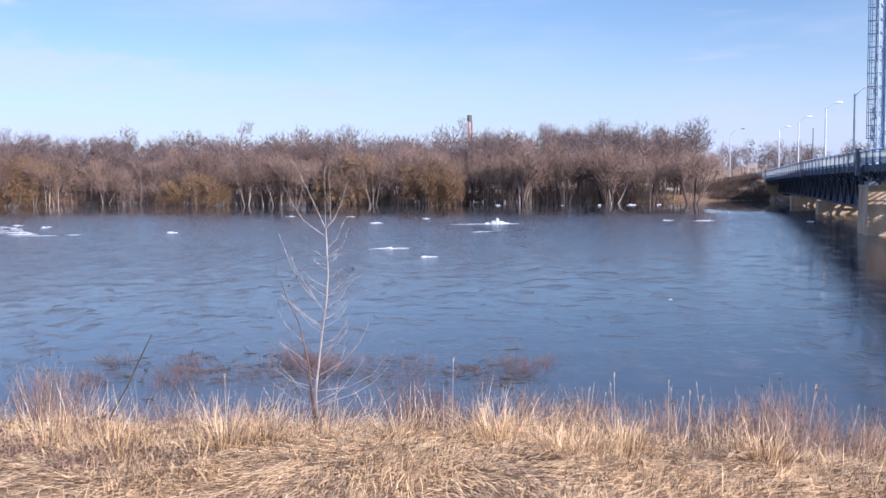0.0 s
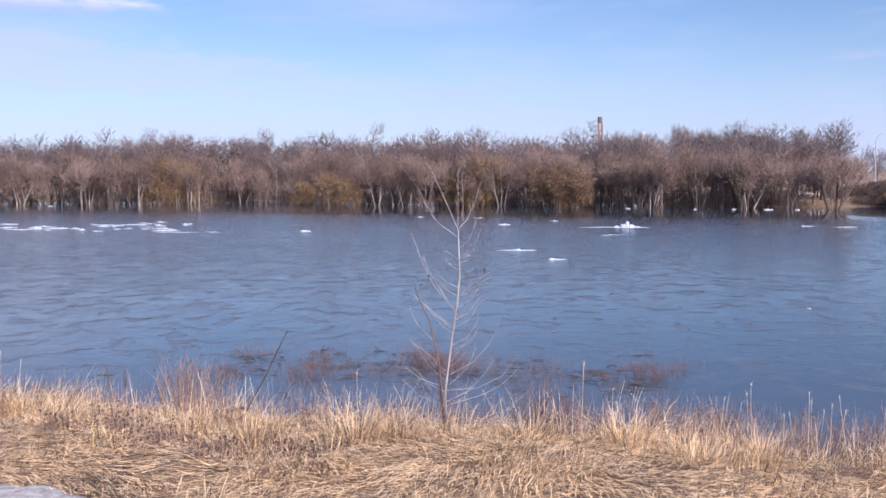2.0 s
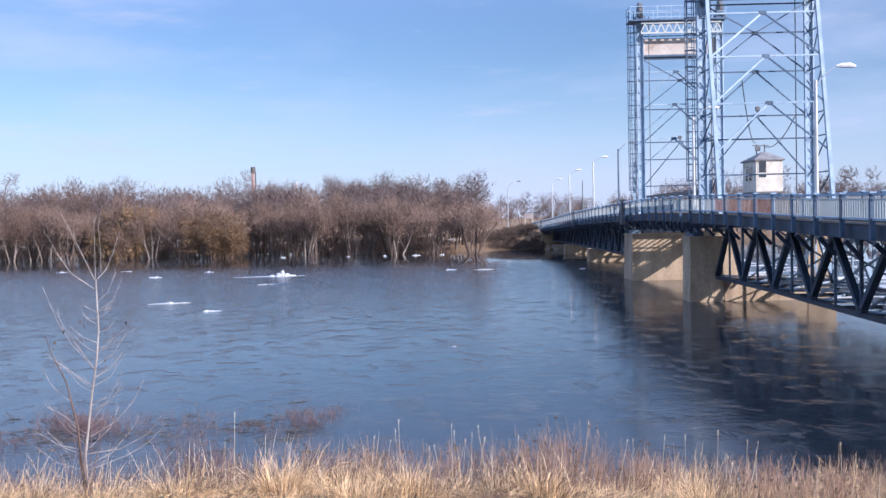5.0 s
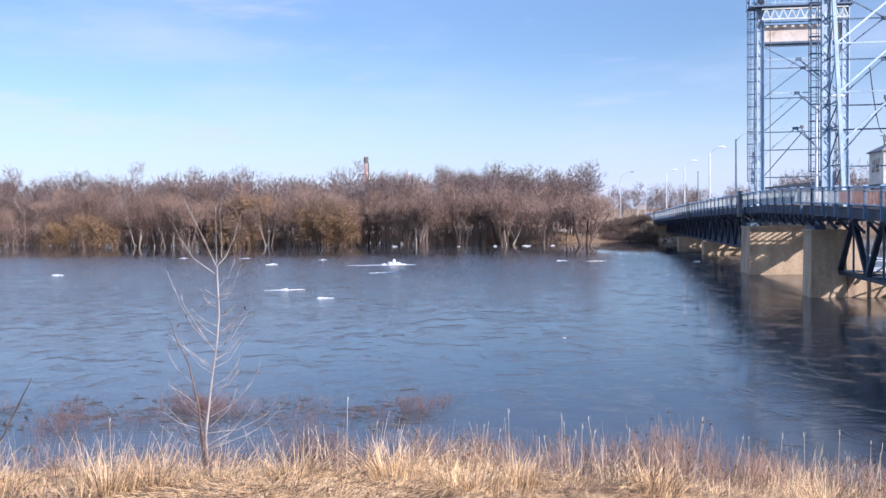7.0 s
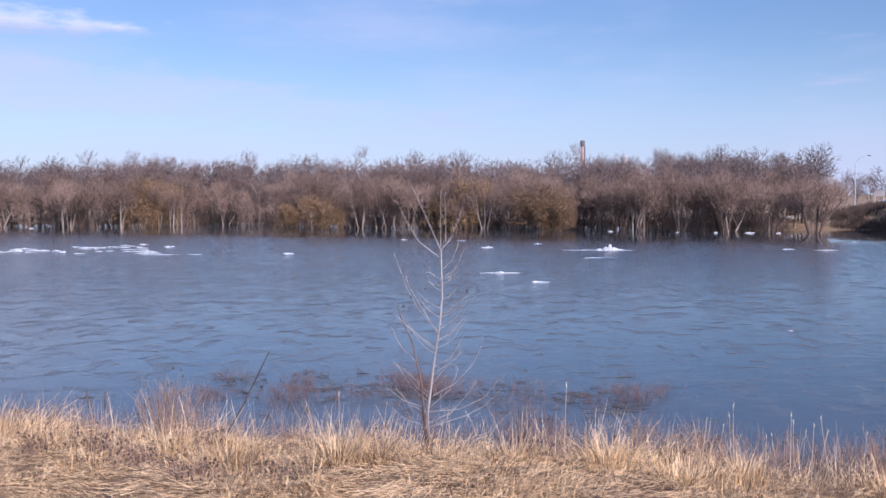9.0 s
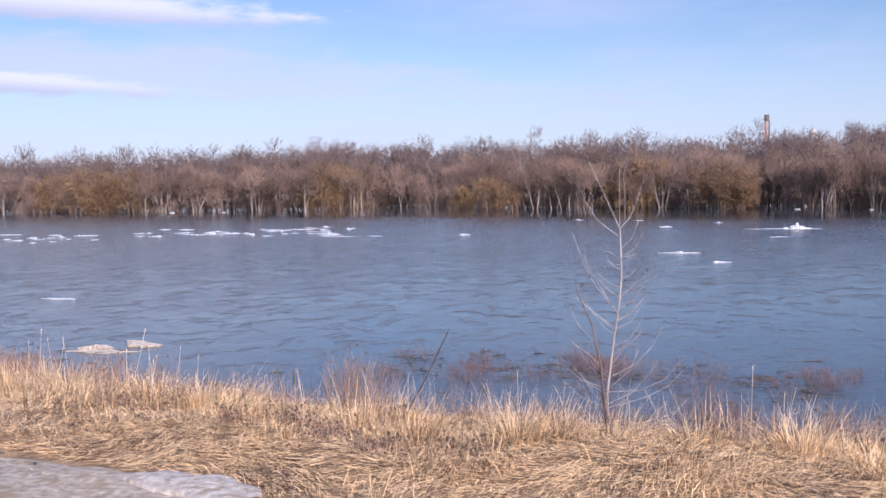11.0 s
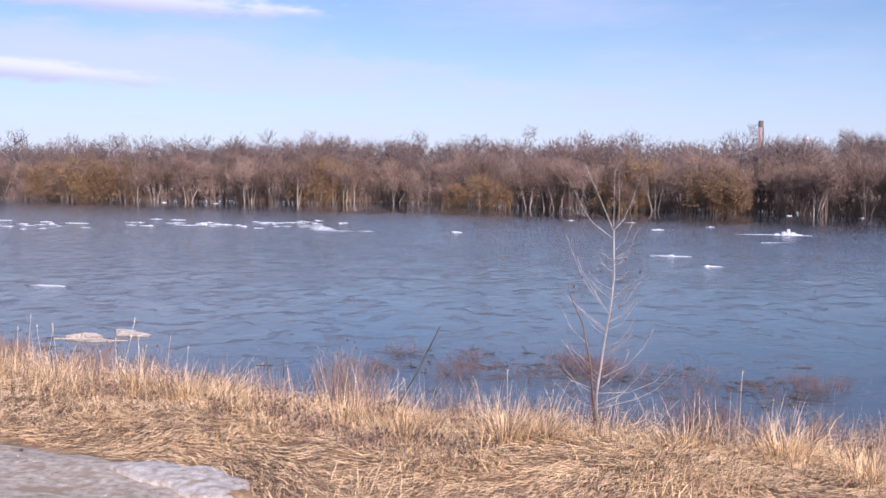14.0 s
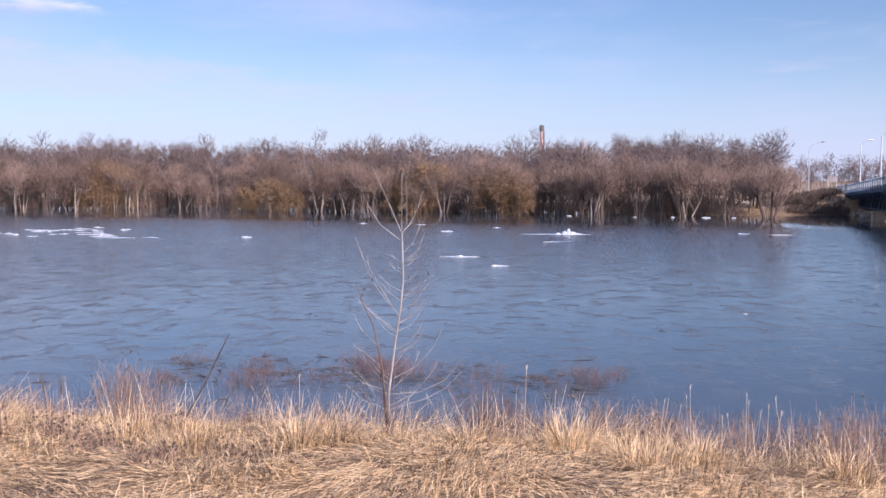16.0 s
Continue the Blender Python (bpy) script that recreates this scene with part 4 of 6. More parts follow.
# front ranks along the flooded bank
for i in range(118):
    bearing = 50 - i * 0.55 + tree_rng.uniform(-0.3, 0.3)
    if 16.0 < bearing < 18.0 and i % 2:
        continue
    x, y = at(bearing, 180)
    d = 180 * far_shore(x) / y
    off = (2, 9, 5, 14)[i % 4] + tree_rng.uniform(-2, 3)
    if bearing < -12:
        off += 6
    x, y = at(bearing, d + off)
    plant("grove" if tree_rng.random() < (0.75 if bearing < -1.5 else 0.25) else "ash" if tree_rng.random() < 0.66 else "pale", x, y, tree_rng.uniform(8.4, 10.6) * (1 + off / 150) * (0.82 if bearing < -12 else 0.93 if bearing < -2 else 1))
# tall trees that stand above the woods
for bearing, d, high in ((25.0, 235, 15), (23.9, 240, 15.5), (22.8, 238, 16), (21.7, 240, 15), (13.9, 240, 15), (12.3, 245, 16), (10.2, 250, 14), (-2.6, 235, 16.5), (-3.4, 240, 15.5), (-5.6, 232, 14.5), (-6.9, 235, 15.5),
                         (-8.4, 225, 14.8), (-9.2, 230, 14.4), (-10.9, 220, 13.6), (33.0, 262, 14.5), (31.0, 265, 14.5), (41.0, 300, 15), (45.5, 300, 15), (18.2, 250, 14.5), (2.5, 240, 13.5), (7.5, 245, 13.5), (28.5, 258, 14)):
    x, y = at(bearing, d)
    plant("oak", x, y, high * (0.94 if bearing > -2 else 0.87))


def wood_belt(name, count, seed, place, label):
    """Many small bare trees joined: woods too far off and dense to be counted."""
    rng = random.Random(seed)
    protos = []
    for i in range(6):
        w, t = lobed_tree(200 + i, 10.0, 1 + i % 2, 0.22, 6 - 3 * (i % 2), 0.16, 0.06, 48, 0.040, None, None, 0.12, twig_l=(0.5, 1.1))
        k = len(w.v)
        v = np.array(w.v + t.v)
        f = w.f + [tuple(k + j for j in q) for q in t.f]
        protos.append((v, np.array([len(q) for q in f]), np.array([j for q in f for j in q])))
    V, S, L, base = [], [], [], 0
    for _ in range(count):
        x, y, high = place(rng)
        v, s, l = protos[rng.randrange(6)]
        a, k = rng.uniform(0, 6.283), high / 10.0
        c, q = math.cos(a), math.sin(a)
        kw = k * rng.uniform(0.9, 1.25)
        z = float(land(x, y))
        V.append(np.stack([(v[:, 0] * c - v[:, 1] * q) * kw + x, (v[:, 0] * q + v[:, 1] * c) * kw + y, v[:, 2] * k + z], 1))
        S.append(s), L.append(l + base)
        base += len(v)
    ob = new(name, bulk(name, np.concatenate(V), np.concatenate(S), np.concatenate(L), FAR_TWIG))
    return tagged(ob, label, "woods", kind="stuff")


def behind(rng):
    bearing = rng.uniform(-13.5, 54)
    x, y = at(bearing, 180)
    d = 180 * far_shore(x) / y + 11 + 60 * rng.random() ** 1.2
    x, y = at(bearing, d)
    return x, y, rng.uniform(13.3, 15.9) * (0.88 + d / 1100) * (0.88 if bearing < -4 else 1.05 if bearing > 15 else 1)


def beyond_bridge(rng):
    near = rng.random() < 0.6
    bearing = rng.uniform(-46, -26) if near else rng.uniform(-34, -14.5)
    d = rng.uniform(190, 240) if near else rng.uniform(270, 360)
    x, y = at(bearing, d)
    return x, y, rng.uniform(12.5, 15.5) if near else rng.uniform(9.5, 12.0)


wood_belt("woods", 330, 3, behind, "dense bare brown woods behind the flooded bank")
wood_belt("woods_beyond_bridge", 120, 4, beyond_bridge, "bare brown woods beyond the bridge")


def brush_belt(name, count, seed, place, mat, label):
    """Low tangled brush in one mesh."""
    rng = random.Random(seed)
    g = Geo()
    for _ in range(count):
        x, y, high = place(rng)
        z = max(float(land(x, y)), -0.1)
        for _ in range(11):
            p = Vector((x + rng.uniform(-0.9, 0.9), y + rng.uniform(-0.9, 0.9), z))
            d = Vector((rng.uniform(-0.6, 0.6), rng.uniform(-0.6, 0.6), 1)).normalized()
            q = p + d * high * rng.uniform(0.5, 1.0)
            g.sliver(p, q, 0.06, rng.uniform(0, 6))
            for _ in range(9):
                a = p.lerp(q, rng.uniform(0.3, 0.95))
                g.sliver(a, a + side_way(rng, d, rng.uniform(0.4, 1.0)) * high * rng.uniform(0.2, 0.45), 0.045, rng.uniform(0, 6))
    return tagged(new(name, g.mesh(name, mat)), label, "brush", kind="stuff")


def scrub(rng):
    bearing = rng.uniform(-12.5, 54)
    x, y = at(bearing, 180)
    d = 180 * far_shore(x) / y + 7 + 22 * rng.random() ** 1.8
    x, y = at(bearing, d)
    return x, y, rng.uniform(0.8, 3.2)


def bank_scrub(rng):
    v = rng.uniform(104, 135)
    u = rng.uniform(-13, -0.5) * (1 if v > 112 else 0.7)
    q = BRIDGE @ Vector((u, v + 3, 0))
    return q.x, q.y, rng.uniform(0.6, 1.6)


brush_belt("undergrowth", 1100, 6, scrub, TWIG, "bare brown undergrowth between the flooded trees")
# dark bark colour here paints in the shade of the embankment's side
brush_belt("embankment_brush", 420, 8, bank_scrub, DARK_BARK, "brush on the bridge embankment darkened for its shade")

# ---- near bank ----
def path_edge(x):
    return np.interp(x, [-60, -12.5, -8.9, -6.8, -5.0, -3.9, -3.0, 0, 4, 14, 40], [11.9, 11.3, 10.95, 10.5, 9.6, 8.4, 6.5, 3.4, 0.8, -5.0, -20.0])


def build_path():
    """The icy gravel path along the top of the bank."""
    xs, rows = np.arange(-60, 40.1, 0.25), 30
    V = []
    for j in range(rows):
        t = j / (rows - 1)
        for x in xs:
            e = float(path_edge(x)) + 0.16 * float(wave(x, 0, 2.1)) + 0.07 * float(wave(x, 3, 6.3))
            y = e - float(np.interp(x, [-8, -3, 0, 20], [9.0, 6.5, 5.0, 4.5])) * (1 - t)
            lift = 0.035 * math.sin(math.pi * min(1.0, (1 - t) * 9) / 2)
            z = float(land(x, y)) + lift + 0.004 * float(wave(x, y, 3.1)) + 0.005 * float(wave(x, y, 7.7, 2)) + 0.004 * float(wave(x, y, 15.0, 5)) - (0.05 if t == 1 else 0)
            V.append((x, y, z))
    n = len(xs)
    i = np.arange(n * rows).reshape(rows, n)
    q = np.stack([i[:-1, :-1], i[:-1, 1:], i[1:, 1:], i[1:, :-1]], -1).reshape(-1, 4)
    me = bulk("path", np.array(V), np.full(len(q), 4), q.ravel(), ICY_GRAVEL)
    me.shade_smooth()
    tagged(new("path", me), "grey gravel path glazed with dirty ice", "path", kind="structure")


build_path()


def lump(seed, rx, ry, h, n=26, m=9, rough=0.25):
    """A low uneven heap."""
    rng = random.Random(seed)
    ph = [rng.uniform(0, 6.28) for _ in range(6)]
    g = Geo()
    g.v.append((0, 0, h))
    for j in range(1, m + 1):
        t = j / m
        for i in range(n):
            a = 2 * math.pi * i / n
            k = 1 + rough * (0.5 * math.sin(2 * a + ph[0]) + 0.4 * math.sin(3 * a + ph[1]) + 0.25 * math.sin(7 * a + ph[2]))
            z = h * (1 - t ** 2.6) + (0.28 * h * math.sin(5 * a + 9 * t + ph[3]) * t * (1 - t) * 2 + rng.uniform(-0.08, 0.08) * h) * (1 if j < m else 0) - (0.08 if j == m else 0)
            g.v.append((math.cos(a) * rx * k * t, math.sin(a) * ry * k * t, z))
    for i in range(n):
        g.f.append((0, 1 + i, 1 + (i + 1) % n))
    for j in range(m - 1):
        for i in range(n):
            a, b = 1 + j * n + i, 1 + j * n + (i + 1) % n
            g.f.append((a, a + n, b + n, b))
    return g


lone("snow_patch", lump(3, 0.95, 0.46, 0.035, 60, 22, 0.35), OLD_SNOW, pose(-5.95, 9.86, 2.335, 0, 0, -20), "dirty melting snow heap beside the icy path", "snow", smooth=True)
lone("dirt_clod", lump(9, 0.34, 0.13, 0.05, rough=0.7), SOIL, pose(-5.0, 9.42, 2.33, 0, 0, -20), "dark clod of soil at the edge of the path", "soil")
rng = random.Random(77)
for i in range(16):
    x = rng.uniform(-12, -4.8)
    y = float(path_edge(x)) - rng.uniform(0.7, 2.2)
    r = rng.uniform(0.015, 0.035)
    lone("stone", lump(100 + i % 7, r, r * 0.7, r * 0.4, 8, 3, 0.4), STONE, pose(x, y, float(land(x, y)) + 0.036, 0, 0, rng.uniform(0, 360)), "small loose stone on the icy path", "stone", "stones on the path")


for i in range(46):
    x = rng.uniform(-12.5, -4.6)
    y = float(path_edge(x)) - rng.uniform(-0.05, 1.5) ** 2 * 0.7
    r = rng.uniform(0.015, 0.05)
    lone("dirt_clod", lump(160 + i % 9, r * 1.6, r, r * 0.35, 9, 3, 0.7), SOIL if i % 3 else DRIFTWOOD, pose(x, y, float(land(x, y)) + 0.025, 0, 0, rng.uniform(0, 360)), "small clod of dirt on the icy path", "soil", "clods on the path")


# ---- dead grass ----
def ribbons(name, base, az, length, e0, e1, width, mat, label, category, segs=3):
    """Many bent blades as one mesh: each starts at base, leaves at angle e0 and ends at e1 above the level."""
    n = len(base)
    t = np.linspace(0, 1, segs + 1)
    p = base.copy()
    hx, hy = np.cos(az), np.sin(az)
    sx, sy = -hy, hx
    twist = np.random.uniform(-0.6, 0.6, n)
    V = np.zeros((n, 2 * segs + 1, 3))
    for k in range(segs + 1):
        w = width * (1 - 0.55 * t[k]) / 2
        if k < segs:
            V[:, 2 * k] = p + np.stack([-sx * w, -sy * w, -twist * w], 1)
            V[:, 2 * k + 1] = p + np.stack([sx * w, sy * w, twist * w], 1)
            e = e0 + (e1 - e0) * (t[k] + 0.5 / segs)
            st = length / segs
            p = p + np.stack([hx * np.cos(e) * st, hy * np.cos(e) * st, np.sin(e) * st], 1)
        else:
            V[:, 2 * k] = p
    one, sizes = [], []
    for k in range(segs - 1):
        one += [2 * k, 2 * k + 1, 2 * k + 3, 2 * k + 2]
        sizes.append(4)
    one += [2 * segs - 2, 2 * segs - 1, 2 * segs]
    sizes.append(3)
    L = (np.arange(n)[:, None] * (2 * segs + 1) + np.array(one)[None]).ravel()
    me = bulk(name, V.reshape(-1, 3), np.tile(sizes, n), L, mat)
    return tagged(new(name, me), label, category, kind="stuff")


def spots(count, x0, x1, keep):
    """Random places on the grassy bank."""
    out = []
    while sum(len(o) for o in out) < count:
        x = np.random.uniform(x0, x1, count)
        y0 = np.maximum(path_edge(x) - 0.12, 8.3)
        y = y0 + (shore(x) + 0.3 - y0) * np.random.rand(count)
        ok = np.random.rand(count) < keep(x, y)
        out.append(np.stack([x, y, land(x, y)], 1)[ok])
    return np.concatenate(out)[:count]


np.random.seed(11)
fade = lambda x, y: np.clip(16.0 / np.hypot(x, y), 0.25, 1) ** 1.5


def tuft(x, y):
    return 0.5 + 0.5 * wave(x, y, 1.7, 4.0)


# matted blades lying down, swept in drifts
b = spots(260000, -34, 19, lambda x, y: fade(x, y) * np.where(y > 14.2, 0.4, 1))
az = 1.5 * wave(b[:, 0], b[:, 1], 0.8, 2.0) + np.random.normal(0.0, 0.5, len(b)) + np.pi * (np.random.rand(len(b)) < 0.45)
ribbons("thatch", b + np.stack([0 * az, 0 * az, np.random.uniform(0, 0.05, len(b))], 1), az, np.random.uniform(0.1, 0.42, len(b)), np.random.uniform(-0.1, 0.3, len(b)), np.random.uniform(-0.1, 0.3, len(b)),
        np.random.uniform(0.005, 0.011, len(b)), STRAW, "thatch of flattened dead grass over the soil of the bank", "grass", 1)
b = spots(120000, -34, 19, lambda x, y: fade(x, y) * np.where(y > 14.2, 0.4, 1))
az = 1.5 * wave(b[:, 0], b[:, 1], 0.8, 2.0) + np.random.normal(0.0, 0.6, len(b)) + np.pi * (np.random.rand(len(b)) < 0.45)
heap = np.clip(wave(b[:, 0], b[:, 1], 1.3, 8.0) + 0.2, 0, 1) * 0.16 + np.clip(wave(b[:, 0], b[:, 1], 3.4, 3.0), 0, 1) * 0.12
ribbons("matted_grass", b + np.stack([0 * az, 0 * az, heap * np.random.rand(len(b)) - 0.01], 1), az, np.random.uniform(0.06, 0.32, len(b)), np.random.uniform(0.05, 1.0, len(b)), np.random.uniform(-0.9, 0.2, len(b)),
        np.random.uniform(0.003, 0.008, len(b)), STRAW, "flattened mat of dry straw-coloured grass on the bank", "grass", 2)
# standing tussocks
b = spots(76000, -34, 19, lambda x, y: fade(x, y) * np.clip((tuft(x, y) - 0.45) * 2.6 + np.clip((x + 3) / 12, 0, 0.55), 0.015, 1) * np.clip((y - path_edge(x)) / 2.2, 0.05, 1))
k = tuft(b[:, 0], b[:, 1])
az = 1.6 * wave(b[:, 0], b[:, 1], 1.1, 6.0) + np.random.normal(0, 1.0, len(b))
ribbons("tussock_grass", b + np.array([0, 0, -0.02]), az, np.random.uniform(0.14, 0.60, len(b)) ** np.random.uniform(1.0, 1.4, len(b)) * (0.14 + 1.35 * k) * (1 + 0.35 * np.clip(b[:, 1] - 12.2, 0, 1)), np.random.uniform(0.85, 1.57, len(b)), np.random.uniform(-2.0, 1.1, len(b)),
        np.random.uniform(0.003, 0.009, len(b)), STRAW, "standing tussocks of dry straw-coloured grass on the bank", "grass")
# tall rounded tufts along the crest
centres = np.array(((-2.9, 12.9, 1.0), (-2.4, 13.1, 0.8), (-8.6, 14.3, 1.1), (-9.6, 14.5, 1.0), (-0.6, 13.1, 0.9), (0.7, 12.9, 1.0), (2.4, 12.9, 0.9), (4.2, 12.7, 1.0), (-11.4, 14.6, 1.2), (6.4, 12.3, 1.0), (-5.3, 13.0, 0.8), (-4.2, 12.4, 0.7), (8.2, 11.9, 1.0), (-13.0, 15.2, 1.2), (-7.2, 13.4, 0.8), (1.6, 12.2, 0.7)))
c = np.repeat(centres, 520, axis=0)
off = np.random.normal(0, 0.17, (len(c), 2)) * np.array([1.25, 0.9])
x, y = c[:, 0] + off[:, 0], c[:, 1] + off[:, 1]
ribbons("tall_tufts", np.stack([x, y, land(x, y) - 0.02], 1), np.arctan2(off[:, 1], off[:, 0]) + np.random.normal(0, 0.5, len(c)), np.random.uniform(0.3, 0.75, len(c)) * c[:, 2], np.random.uniform(1.0, 1.5, len(c)), np.random.uniform(-0.9, 1.2, len(c)),
        np.random.uniform(0.003, 0.007, len(c)), STRAW, "tall rounded tufts of pale dry grass on the crest of the bank", "grass", 4)
# thin upright stalks with pale seed heads
b = spots(520, -34, 19, lambda x, y: fade(x, y) * np.clip(wave(x, y, 0.8, 9.0) * 1.5 - 0.2, 0.02, 1) * np.clip((y - 12.2) / 1.5, 0.0, 1))
ribbons("grass_stalks", b + np.array([0, 0, -0.02]), np.random.uniform(-3.1, 3.1, len(b)), np.random.uniform(0.35, 0.95, len(b)), np.random.uniform(1.1, 1.57, len(b)), np.random.uniform(0.6, 1.5, len(b)),
        np.random.uniform(0.005, 0.008, len(b)), STALK, "thin pale dry grass stalks with bent tips", "grass", 4)
b = spots(9000, -34, 19, lambda x, y: fade(x, y) * np.clip(wave(x, y, 0.9, 13.0) + 0.15 + np.clip((x + 2) / 14, 0, 0.4), 0.0, 1) * np.clip((y - 12.6) / 1.2, 0.0, 1))
ribbons("brown_stalks", b + np.array([0, 0, -0.02]), np.random.uniform(-3.1, 3.1, len(b)), np.random.uniform(0.3, 0.85, len(b)), np.random.uniform(1.15, 1.57, len(b)), np.random.uniform(0.8, 1.5, len(b)),
        np.random.uniform(0.003, 0.006, len(b)), WEED, "thin brown dry weed stalks along the slope", "weeds", 3)


b = spots(2600, -34, 19, lambda x, y: fade(x, y) * np.clip(tuft(x, y) * 1.6 - 0.4, 0.02, 1) * np.clip((y - path_edge(x)) / 2.2, 0.05, 1))
ribbons("curled_leaves", b + np.stack([0 * b[:, 0], 0 * b[:, 0], np.random.uniform(0.05, 0.26, len(b))], 1), np.random.uniform(-3.1, 3.1, len(b)), np.random.uniform(0.08, 0.22, len(b)), np.random.uniform(0.4, 1.4, len(b)), np.random.uniform(-2.4, -0.8, len(b)),
        np.random.uniform(0.005, 0.011, len(b)), STRAW, "curled pale dry leaves in the grass", "grass", 4)


def reed(x, y, h, lean, seed):
    """A single tall stalk with a bent pale plume."""
    rng = random.Random(seed)
    t = thing("tall_reed_stalk", pose(x, y, float(land(x, y)) - 0.03), "single tall pale dry reed stalk on the bank", "reed", "tall reed stalks")
    tip = Vector((lean * h, rng.uniform(-0.1, 0.1), h))
    mid = tip * 0.5 + Vector((lean * 0.06 * h, 0, 0.02))
    part("stem", Geo().tube([(0, 0, 0), mid, tip], [0.0034, 0.003, 0.0018], 5), STALK, t)
    g = Geo()
    for _ in range(7):
        q = mid.lerp(tip, rng.uniform(0.88, 1.0))
        g.spike(q, q + Vector((rng.uniform(-0.02, 0.03), rng.uniform(-0.02, 0.02), rng.uniform(0.02, 0.07))), 0.002)
    part("plume", g, STALK, t, "pale wispy seed head")
    g = Geo()
    for _ in range(2):
        q = tip * rng.uniform(0.1, 0.45)
        g.spike(q, q + Vector((rng.uniform(-0.25, 0.25), rng.uniform(-0.1, 0.1), rng.uniform(0.05, 0.2))), 0.004)
    part("blade", g, STRAW, t)["kind"] = "stuff"


reed(0.12, 13.75, 1.15, 0.03, 1)
for i, (x, y, h, l) in enumerate(((-10.1, 14.6, 1.25, 0.30), (-9.4, 14.9, 1.05, 0.22), (-3.1, 13.9, 0.95, 0.02), (0.55, 13.9, 0.75, 0.02), (2.0, 13.9, 0.75, 0.12), (3.4, 14.2, 0.8, 0.12), (5.6, 13.6, 0.85, 0.22), (7.6, 13.1, 0.9, 0.02), (9.0, 12.9, 0.9, 0.14), (9.15, 12.9, 0.85, -0.1), (10.5, 12.8, 0.8, 0.12), (-13.5, 16.5, 1.2, 0.15), (-12.4, 15.6, 1.0, 0.25))):
    reed(x, y, h, l, 30 + i)
reed_rng = random.Random(77)
for i in range(44):
    x = reed_rng.uniform(2.2, 12.2) if i < 32 else reed_rng.uniform(-13.5, -8.5)
    y = (14.15 - 0.13 * x if x > 0 else 11.2 - 0.32 * x) + reed_rng.gauss(0, 0.3)
    reed(x, y, reed_rng.uniform(0.6, 1.12), reed_rng.gauss(0.0, 0.16), 60 + i)
# stalks that stand in loose clumps along the crest
clumps = ((-11.9, 14.6, 70), (-11.2, 14.2, 50), (-10.4, 13.8, 40), (-6.6, 13.9, 25), (-4.3, 13.9, 35), (-3.1, 13.8, 60), (-2.6, 13.7, 35), (-0.75, 13.6, 50), (-0.4, 13.5, 45), (0.9, 13.7, 30), (1.4, 13.6, 35), (2.5, 13.6, 30), (3.6, 13.7, 35), (4.5, 13.6, 40), (6.1, 13.4, 45), (7.2, 13.3, 40), (8.3, 13.2, 45), (9.8, 13.0, 40), (11.0, 12.9, 40))
cx = np.concatenate([np.random.normal(x, 0.34, n * 3 // 4) for x, y, n in clumps])
cy = np.concatenate([np.random.normal(y, 0.22, n * 3 // 4) for x, y, n in clumps])
lean = np.concatenate([np.full(n * 3 // 4, 0.25 * math.sin(x * 2.1)) for x, y, n in clumps])
b = np.stack([cx, cy, land(cx, cy) - 0.02], 1)
ribbons("clumped_stalks", b, np.where(np.random.rand(len(b)) < 0.5 + lean, 0.0, 3.14) + np.random.normal(0, 0.6, len(b)), np.random.uniform(0.4, 0.95, len(b)), np.random.uniform(1.1, 1.57, len(b)), np.random.uniform(0.8, 1.5, len(b)),
        np.random.uniform(0.005, 0.008, len(b)), STALK, "clumps of thin upright pale dry stalks on the crest of the bank", "grass", 4)


def weed(seed, x, y, h, wide, n, mat, name, label, heads=0.0):
    """A bushy dead weed: many stems with side twigs and, where it has them, dark seed heads."""
    rng = random.Random(seed)
    t = thing(name, pose(x, y, float(max(land(x, y), -0.05)) - 0.04), label, "weed" if mat is WEED else "shrub", name.replace("_", " ") + "s on the bank")
    g, hd = Geo(), Geo()
    for _ in range(int(n * 1.9)):
        p = Vector((rng.gauss(0, wide * 0.25), rng.gauss(0, wide * 0.2), 0))
        d = Vector((rng.gauss(0, 0.22), rng.gauss(0, 0.22), 1))
        pts = bend(rng, p, d, h * rng.uniform(0.55, 1.0), 3, 0.10, 0.02)
        g.tube(pts, [0.0038, 0.0033, 0.0028, 0.0016], 3)
        for _ in range(4):
            k = rng.randrange(1, 3)
            q = pts[k].lerp(pts[k + 1], rng.random())
            w = side_way(rng, pts[k + 1] - pts[k], rng.uniform(0.2, 0.6))
            e = q + w * h * rng.uniform(0.12, 0.28)
            g.spike(q, e, 0.0022)
            if rng.random() < heads:
                s = rng.uniform(0.012, 0.022)
                hd.tube([e - w * s, e, e + w * s], [s * 0.4, s, s * 0.3], 5)
    part("stem", g, mat, t)["kind"] = "stuff"
    if hd.v:
        part("seed_head", hd, DEAD_LEAF, t, "dark dry seed heads")["kind"] = "stuff"


